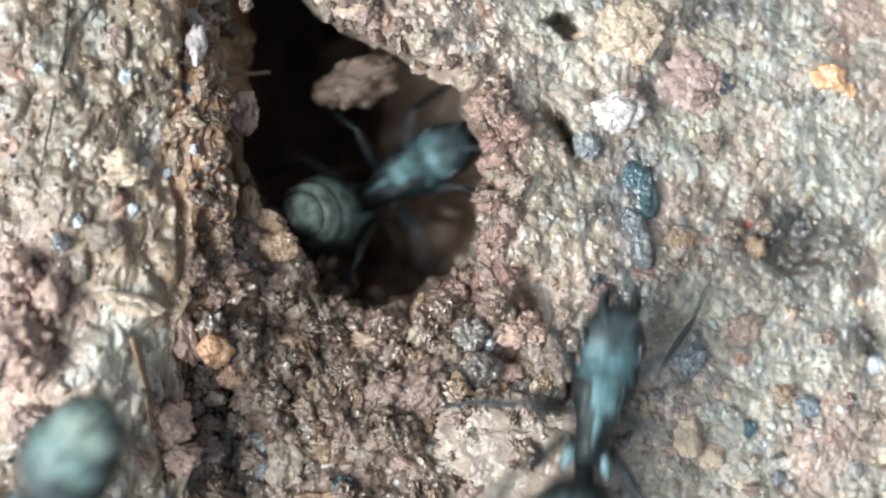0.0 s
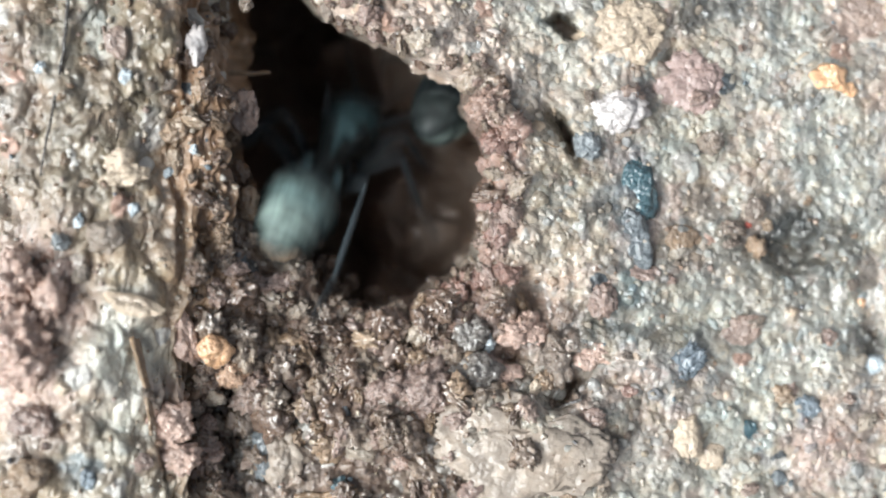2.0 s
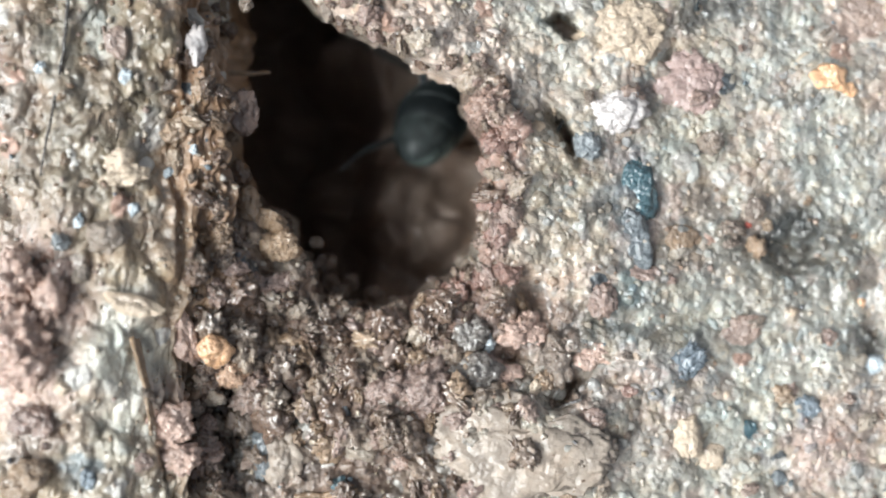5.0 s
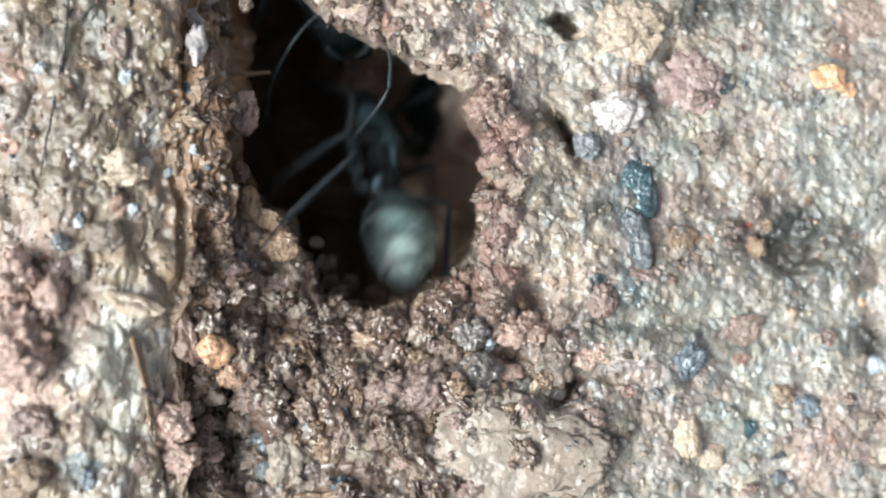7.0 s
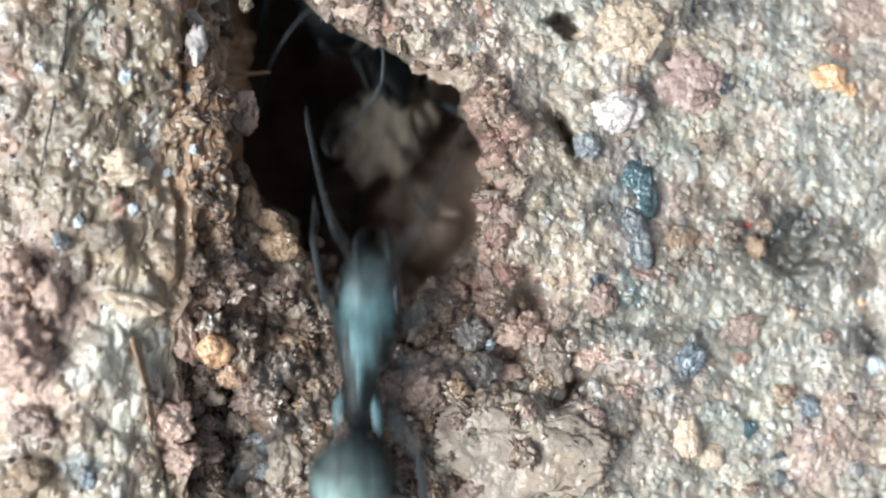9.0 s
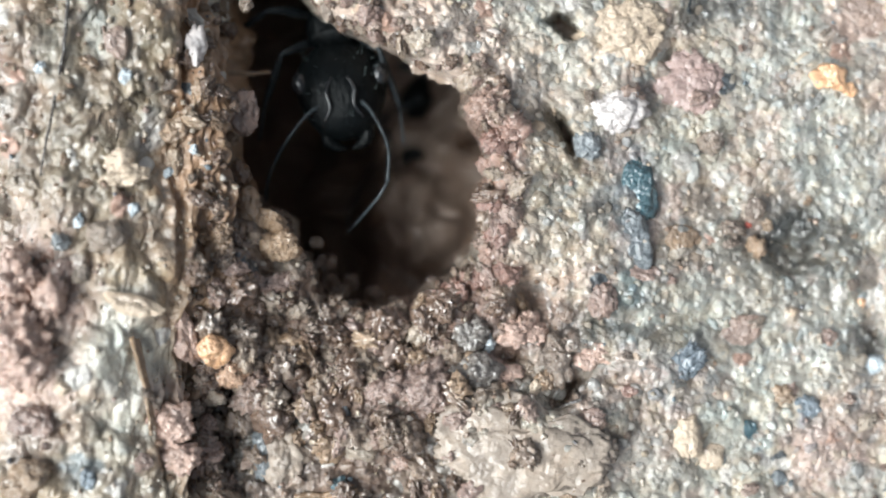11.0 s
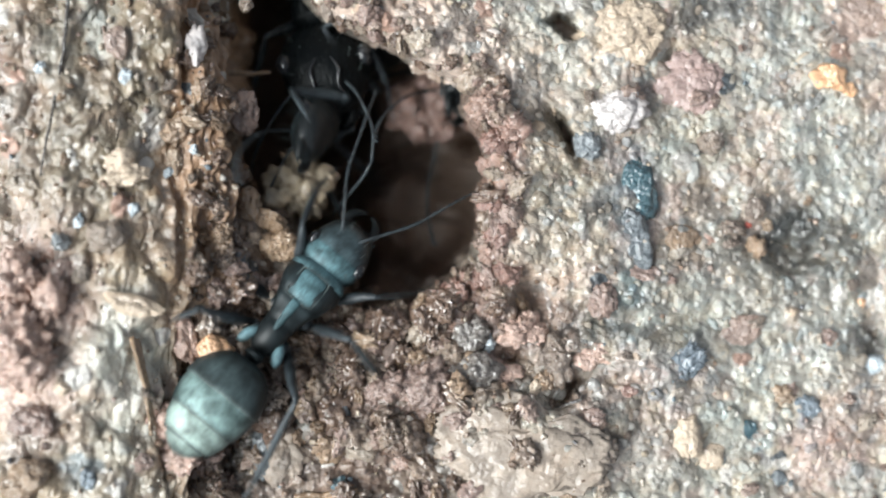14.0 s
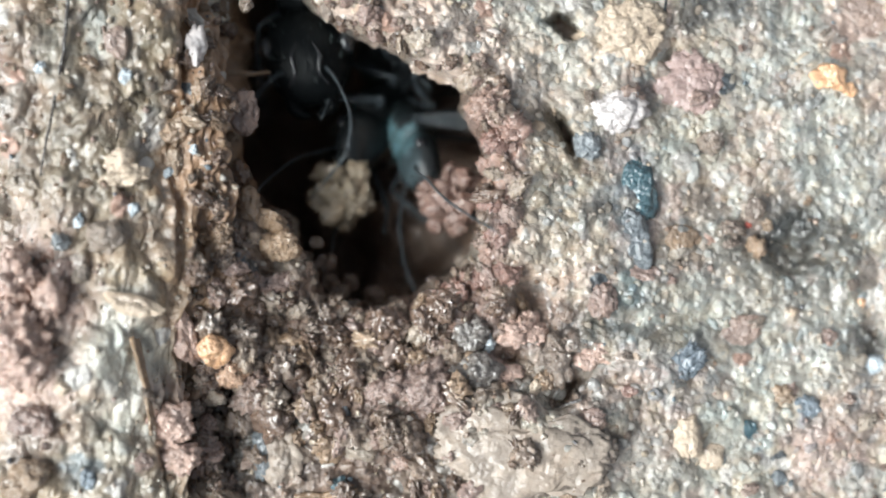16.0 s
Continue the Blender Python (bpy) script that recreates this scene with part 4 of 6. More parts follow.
def limb(points, radii, sides=10, bm=None, steps=5):
    """A tapering round rod through points, in millimetres."""
    bm = bm or bmesh.new()
    rows = curve_through([(*p, r) for p, r in zip(points, radii)], (len(points) - 1) * steps + 1)
    rings = []
    for i, (x, y, z, r) in enumerate(rows):
        a, b = rows[max(i - 1, 0)][:3], rows[min(i + 1, len(rows) - 1)][:3]
        turn = Vector(b - a).to_track_quat("Z", "Y").to_matrix()
        rings.append([bm.verts.new((Vector((x, y, z)) + turn @ Vector((r * math.cos(t), r * math.sin(t), 0))) * MM)
                      for t in (2 * math.pi * k / sides for k in range(sides))])
    for p, q in zip(rings, rings[1:]):
        for k in range(sides):
            bm.faces.new((p[k], p[(k + 1) % sides], q[(k + 1) % sides], q[k]))
    bm.faces.new(rings[0][::-1])
    bm.faces.new(rings[-1])
    return bm


def ball(centre, radii, turn=None, bm=None, detail=2):
    bm = bm or bmesh.new()
    made = bmesh.ops.create_icosphere(bm, subdivisions=detail, radius=1)["verts"]
    for v in made:
        p = Vector((v.co.x * radii[0], v.co.y * radii[1], v.co.z * radii[2]))
        v.co = ((turn @ p if turn else p) + Vector(centre)) * MM
    return bm


HIPS = {"front_leg": (0.52, 1.75, -0.42), "middle_leg": (0.55, 0.55, -0.45), "hind_leg": (0.50, -0.55, -0.42)}
JOINTS = {"front_leg": ((1.8, 2.9, 0.75), (2.6, 4.4, -1.0), (2.8, 5.5, -1.65)),
          "middle_leg": ((2.4, 0.7, 0.9), (4.0, 0.1, -1.0), (4.9, -0.4, -1.65)),
          "hind_leg": ((2.2, -1.6, 1.2), (3.4, -4.3, -0.9), (3.8, -5.8, -1.65))}


def build_ant(soldier=False):
    ant = new("ant")
    ant.empty_display_size = 0.001
    tagged(ant, "big-headed black soldier ant on guard in the burrow" if soldier else "dusky grey-black ant with slender legs", "ant", "ants at the burrow")
    # trunk: broad shoulders, waist, sloping back
    bm = loft([(2.55, 0.36, 0.30, 0.05), (2.3, 0.84, 0.52, 0.12), (1.8, 1.10, 0.70, 0.20), (1.25, 0.98, 0.74, 0.28), (0.6, 0.72, 0.66, 0.22),
               (0.1, 0.58, 0.60, 0.16), (-0.5, 0.54, 0.60, 0.10), (-1.0, 0.48, 0.48, -0.04), (-1.3, 0.24, 0.26, -0.16)], 40, 30)
    for v in bm.verts:
        y, x, z = v.co.y / MM, v.co.x / MM, v.co.z / MM
        if z > 0.1:
            groove = 0.14 * math.exp(-((y - 0.95) / 0.10) ** 2) + 0.12 * math.exp(-((y + 0.05) / 0.10) ** 2)
            rim = 0.13 * math.exp(-((abs(x) - 0.62) / 0.12) ** 2)
            v.co.z += (rim - groove) * MM
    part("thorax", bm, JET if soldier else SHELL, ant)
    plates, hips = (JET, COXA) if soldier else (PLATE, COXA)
    # paler plates on the back, their silky sheen put into the colour
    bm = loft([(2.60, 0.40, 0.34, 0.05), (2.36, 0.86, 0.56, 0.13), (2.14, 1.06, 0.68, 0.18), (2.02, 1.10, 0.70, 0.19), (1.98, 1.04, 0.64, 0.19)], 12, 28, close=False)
    part("pronotum", bm, plates, ant, "blue-grey collar plate with silky sheen in its colour")
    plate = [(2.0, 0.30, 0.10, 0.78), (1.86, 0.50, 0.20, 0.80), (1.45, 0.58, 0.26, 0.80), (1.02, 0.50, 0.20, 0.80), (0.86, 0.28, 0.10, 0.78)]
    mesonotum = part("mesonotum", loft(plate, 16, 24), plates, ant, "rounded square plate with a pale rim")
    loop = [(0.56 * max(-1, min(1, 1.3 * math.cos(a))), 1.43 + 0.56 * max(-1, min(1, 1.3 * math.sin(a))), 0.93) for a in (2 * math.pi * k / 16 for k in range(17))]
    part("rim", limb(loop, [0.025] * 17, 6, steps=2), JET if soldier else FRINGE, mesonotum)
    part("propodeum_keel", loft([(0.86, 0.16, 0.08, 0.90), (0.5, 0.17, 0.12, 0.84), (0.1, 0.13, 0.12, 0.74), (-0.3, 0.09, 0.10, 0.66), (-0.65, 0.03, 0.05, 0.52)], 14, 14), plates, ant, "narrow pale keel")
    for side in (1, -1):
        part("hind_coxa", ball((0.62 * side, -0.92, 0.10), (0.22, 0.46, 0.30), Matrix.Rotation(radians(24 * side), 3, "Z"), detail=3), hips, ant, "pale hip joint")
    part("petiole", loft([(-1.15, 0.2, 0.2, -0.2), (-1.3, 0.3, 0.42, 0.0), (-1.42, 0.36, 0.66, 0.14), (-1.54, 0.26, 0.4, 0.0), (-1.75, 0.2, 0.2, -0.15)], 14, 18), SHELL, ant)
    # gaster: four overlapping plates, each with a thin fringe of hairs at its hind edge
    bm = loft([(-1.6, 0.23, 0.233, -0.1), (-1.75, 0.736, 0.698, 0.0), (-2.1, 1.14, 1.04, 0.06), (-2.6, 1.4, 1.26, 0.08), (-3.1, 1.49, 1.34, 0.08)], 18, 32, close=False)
    gaster = part("gaster", bm, GASTER, ant, "domed grey hind body with silky sheen in its colour")
    # hind plates take the paler colours that hold the rear's highlight
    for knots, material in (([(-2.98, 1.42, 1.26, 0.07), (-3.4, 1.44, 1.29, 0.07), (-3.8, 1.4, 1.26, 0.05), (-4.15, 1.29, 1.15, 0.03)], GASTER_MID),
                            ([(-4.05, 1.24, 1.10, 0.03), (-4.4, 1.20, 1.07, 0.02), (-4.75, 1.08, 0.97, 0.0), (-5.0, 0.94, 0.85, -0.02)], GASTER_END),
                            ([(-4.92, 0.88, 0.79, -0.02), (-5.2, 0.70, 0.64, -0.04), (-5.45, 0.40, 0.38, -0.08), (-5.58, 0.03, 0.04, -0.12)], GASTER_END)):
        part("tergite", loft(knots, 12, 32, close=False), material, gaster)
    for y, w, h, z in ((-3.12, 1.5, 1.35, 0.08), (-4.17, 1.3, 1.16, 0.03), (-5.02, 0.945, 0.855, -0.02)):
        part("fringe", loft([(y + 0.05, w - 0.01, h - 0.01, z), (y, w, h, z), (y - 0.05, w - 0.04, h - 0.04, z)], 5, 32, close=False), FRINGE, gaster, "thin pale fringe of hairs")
    # head
    new_part_head(ant, soldier)
    for name, hip in HIPS.items():
        for side in (1, -1):
            leg(ant, name, side, hip)
    return ant


def new_part_head(ant, soldier=False):
    bm = loft([(-1.05, 0.22, 0.22, -0.05), (-0.92, 0.62, 0.44, 0.0), (-0.55, 0.93, 0.62, 0.03), (0.0, 0.98, 0.66, 0.04), (0.5, 0.86, 0.58, 0.0),
               (0.85, 0.66, 0.44, -0.06), (1.05, 0.42, 0.26, -0.12), (1.12, 0.1, 0.1, -0.14)], 26, 26)
    for v in bm.verts:
        y, x, z = v.co.y / MM, v.co.x / MM, v.co.z / MM
        if z > 0:
            v.co.z += (0.06 * math.exp(-((abs(x) - 0.2) / 0.07) ** 2 - ((y - 0.35) / 0.35) ** 2) - 0.05 * math.exp(-(x / 0.1) ** 2 - ((y - 0.3) / 0.4) ** 2)) * MM
    head = part("head", bm, JET if soldier else HEAD_SHELL, ant)
    head.location = Vector((0, 4.1 if soldier else 3.2, 0.0)) * MM
    for side in (1, -1):
        part("eye", ball((0.86 * side, -0.12, 0.28), (0.20, 0.27, 0.25)), EYE, head, "glossy black compound eye")
        jaw = [(0.40 * side, 0.85, -0.15), (0.42 * side, 1.08, -0.2), (0.24 * side, 1.24, -0.24), (0.05 * side, 1.3, -0.26)] if soldier else [(0.42 * side, 0.85, -0.15), (0.50 * side, 1.2, -0.2), (0.32 * side, 1.5, -0.24), (0.06 * side, 1.62, -0.26)]
        part("mandible", limb(jaw, (0.17, 0.16, 0.11, 0.02), 10), JET if soldier else SHELL, head)
        bm = limb([(0.24 * side, 0.45, 0.42), (0.6 * side, 0.95, 0.62), (1.15 * side, 1.75, 0.75), (1.45 * side, 2.3, 0.7)], (0.055, 0.04, 0.045, 0.055), 8)
        tip = [(1.45 + 0.10 * k) * side for k in range(11)]
        for k in range(10):
            y = 2.32 + 0.28 * k
            z = 0.7 - 0.012 * k * k
            limb([(tip[k], y, z), (tip[k] + 0.05 * side, y + 0.14, z), (tip[k + 1], y + 0.27, z - 0.012 * (2 * k + 1))], (0.036, 0.046, 0.038), 8, bm, 2)
        if soldier:           # long feelers that bend down into the burrow
            bm = limb([(0.34 * side, 0.42, 0.40), (0.62 * side, 0.9, 0.62), (0.86 * side, 1.7, 0.62), (0.76 * side, 2.4, 0.45)], (0.045, 0.036, 0.034, 0.042), 8)
            if side > 0:
                bm.free()
                bm = limb([(0.34, 0.42, 0.40), (0.8, 0.7, 0.45), (1.4, 1.2, 0.1), (1.9, 1.7, -0.6), (2.1, 2.2, -1.4)], (0.045, 0.036, 0.036, 0.036, 0.022), 8)
            else:
                limb([(0.76 * side, 2.4, 0.45), (0.5 * side, 2.65, 0.2), (0.1 * side, 2.85, -0.3), (-0.3 * side, 3.0, -0.9)], (0.03, 0.034, 0.034, 0.022), 8, bm)
        part("antenna", bm, LIMB, head, "thin elbowed feeler")
    bm = bmesh.new()
    rng = random.Random(4)
    for k in range(26):
        x, y = rng.uniform(-0.8, 0.8), rng.uniform(-0.7, 0.9)
        limb([(x, y, 0.45), (x * 1.15, y + rng.uniform(-0.1, 0.2), 0.75 + rng.uniform(0, 0.2))], (0.012, 0.003), 4, bm, 1)
    part("bristles", bm, FRINGE, head, "sparse pale bristles")
    if not soldier:
        # added cap: carries the painted sheen of the head's back, the face stays dark
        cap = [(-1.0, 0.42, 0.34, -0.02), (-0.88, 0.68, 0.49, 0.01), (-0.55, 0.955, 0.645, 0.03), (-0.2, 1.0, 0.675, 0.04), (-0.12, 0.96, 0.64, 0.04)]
        part("occiput", loft(cap, 12, 26, close=False), PLATE, head, "back of the head with pale sheen in its colour")
        for ob in (head, *head.children):
            ob.data.transform(Matrix.Scale(1.12, 4))
    if soldier:
        for side in (1, -1):
            part("frontal_ridge", limb([(0.16 * side, 0.0, 0.68), (0.30 * side, 0.3, 0.66), (0.26 * side, 0.62, 0.55), (0.42 * side, 0.85, 0.36)], (0.02, 0.045, 0.04, 0.03), 8), EYE, head, "glossy ridge of the forehead")
        for ob in (head, *head.children):
            ob.data.transform(Matrix.Scale(1.7, 4))
    return head


def leg(ant, name, side, hip):
    knee, ankle, toe = (Vector((x * side, y, z)) for x, y, z in JOINTS[name])
    h = Vector((hip[0] * side, hip[1], hip[2]))
    k, a, t = knee - h, ankle - knee, toe - ankle
    drop = Vector((0.28 * side, 0.05, -0.28))
    bm = limb([Vector((0, 0, 0.1)), drop, drop * 1.15 + k * 0.08], (0.26, 0.17, 0.10), 10)
    limb([drop, drop * 0.5 + k * 0.35, k * 0.75, k], (0.11, 0.20, 0.15, 0.09), 10, bm)
    ob = part(name, bm, LIMB, ant)
    ob.location = h * MM
    shin = part("tibia", limb([Vector((0, 0, 0)), a * 0.3, a * 0.8, a], (0.075, 0.125, 0.12, 0.07), 10), LIMB, ob)
    shin.location = k * MM
    bm = bmesh.new()
    p = Vector((0, 0, 0))
    for n, share in enumerate((0.44, 0.18, 0.14, 0.12, 0.12)):
        q = p + t * share
        limb([p, p * 0.3 + q * 0.7, q], (0.045, 0.06, 0.04), 8, bm, 2)
        p = q
    for s in (1, -1):
        limb([p, p + t * 0.05 + Vector((0.05 * s, 0, 0.02)), p + t * 0.09 + Vector((0.03 * s, 0, -0.06))], (0.022, 0.016, 0.004), 5, bm, 2)
    foot = part("tarsus", bm, LIMB, ob)
    foot.location = (k + a) * MM
    return ob


def depth(u, v, z):
    """Height of a walker: shallow in the mouth, low under the roofed part of the burrow."""
    if z > 0:
        return z
    return z * (0.45 + 0.45 * min(max(float(rim_distance(np.array([u]), np.array([v]))[0]) / 120, 0), 1))


def stance(head, tail, lean, grip):
    """The pose of an ant that points from tail to head, held at its tail (grip 0) or its middle (grip 0.5)."""
    ahead = (head - tail).normalized()
    up = Vector((0, 0, 1)) if abs(ahead.z) < 0.94 else Vector((0.3, 0.5, 0.4))
    side = ahead.cross(up).normalized()
    up = side.cross(ahead)
    m = Matrix((side, ahead, up)).transposed().to_4x4()
    hold = tail.lerp(head, grip)
    return Matrix.Translation(hold + ahead * (3.4 - 6.6 * grip) * MM) @ m @ pose(0, 0, 0, 0, lean, 0)


def crawl(hu, hv, hz, gu, gv, gz, lean=0):
    """The pose of an ant with its hind body over one place of the plan and its head over another; what is too short in the plan is made up by a slope."""
    hz, gz = depth(hu, hv, hz), depth(gu, gv, gz)
    if gz > 0 and hz > -1:
        return stance(at(hu, hv, hz), at(gu, gv, gz), lean, 0.5)
    away = math.hypot(hu - gu, hv - gv)
    if away < 200:
        hu, hv = gu + (hu - gu) * 200 / away, gv + (hv - gv) * 200 / away
    tail, down = at(gu, gv, gz), hz <= gz
    for _ in range(6):          # the length of the ant sets how far the head dips or rises
        head = at(hu, hv, hz)
        flat = math.hypot(head.x - tail.x, head.y - tail.y) / MM
        rise = min(math.sqrt(max(6.6 ** 2 - flat ** 2, 0.0)), 6.0)
        hz = gz - rise if down else min(gz + rise, 2.5)
    return stance(at(hu, hv, hz), tail, lean, 0.0)


def watch(u, v, tilt=0):
    """The soldier's pose, by the place of its eye."""
    return stance(at(u + 84, v - 30, -2.3), at(u + 40 + tilt, v - 420, -4.8), 0, 1.0)


ant_a = build_ant()
ant_b, ant_c, ant_d, ant_e, ant_f, ant_g, ant_h = (copy_thing(ant_a, pose(0, 0, 0)) for _ in range(7))
soldier_ant = build_ant(True)


# ---- pellets that the ants carry ----

def pellet(seed, radii, material, label):
    """A carried lump of soil: a core with smaller crumbs stuck to it."""
    ob = new("soil_pellet", clod_mesh("soil_pellet", seed, [0.86 * x for x in radii], 1.8, 0.5, 5, material))
    rng = random.Random(seed)
    lump = clod_mesh("crumb", seed + 40, (0.42, 0.36, 0.34), 1.5, 0.4, 3, material)
    for k in range(11):
        a, b = k * 2.4, math.asin(max(-0.9, min(0.9, -0.8 + 0.17 * k)))
        p = Vector((radii[0] * math.cos(a) * math.cos(b), radii[1] * math.sin(a) * math.cos(b), radii[2] * math.sin(b))) * 0.8 * MM
        piece = new("crumb", lump)
        piece.matrix_world = Matrix.LocRotScale(p, Euler([rng.uniform(0, 6.28) for _ in range(3)]), [min(radii) * rng.uniform(0.6, 1.25)] * 3)
        piece.parent = ob
    return tagged(ob, label, "soil pellet", "pellets carried by ants")


pellet_a = pellet(1, (1.7, 0.95, 0.9), CRUMB_BROWN, "brown crumbly soil pellet held by an ant")
pellet_b = pellet(2, (1.0, 0.95, 0.9), PELLET_RED, "pinkish soil pellet carried out by an ant")
pellet_c = pellet(3, (2.25, 1.85, 1.3), PELLET_DUN, "dun crumbly soil pellet deep in the burrow")
pellet_d = pellet(4, (1.5, 1.2, 1.1), PELLET_PALE, "tan soil pellet of glassy grains carried by an ant")
pellet_e = pellet(5, (1.85, 1.3, 1.1), PELLET_RED, "large reddish soil pellet carried by an ant")
pellet_f = pellet(6, (1.4, 1.3, 1.15), PELLET_RED, "reddish crumbly soil pellet carried by an ant")
# ---- what moves ----
def tramp(ant, spells):
    """Legs and feelers swing while the ant is on the move; at rest they hold still."""
    for n, ob in enumerate(o for o in ant.children if o.name.split(".")[0].endswith("leg")):
        side = 1 if ob.location.x > 0 else -1
        kind = ("front", "middle", "hind").index(ob.name.split("_")[0])
        phase = math.pi * ((kind + (side > 0)) % 2)
        rest = ob.location.copy()
        rows = [(0.0, Matrix.Translation(rest))] if spells[0][0] > 0 else []
        for begin, end in spells:
            for k in range(round((end - begin) * 10) + 1):
                t = begin + k * 0.1
                a = math.sin(t * 2 * math.pi * 2.6 + phase)
                rows.append((t, Matrix.Translation(rest) @ pose(0, 0, 0, 5 * a, 7 * side * math.cos(t * 16.3 + phase), 17 * a * side)))
        if rows[-1][0] < 16:
            rows.append((16.0, rows[-1][1]))
        walk(ob, rows)


def roll_of(u, v, z, turn=0, tip=0):
    return Matrix.Translation(at(u, v, depth(u, v, z))) @ pose(0, 0, 0, tip, tip * 0.5, turn)


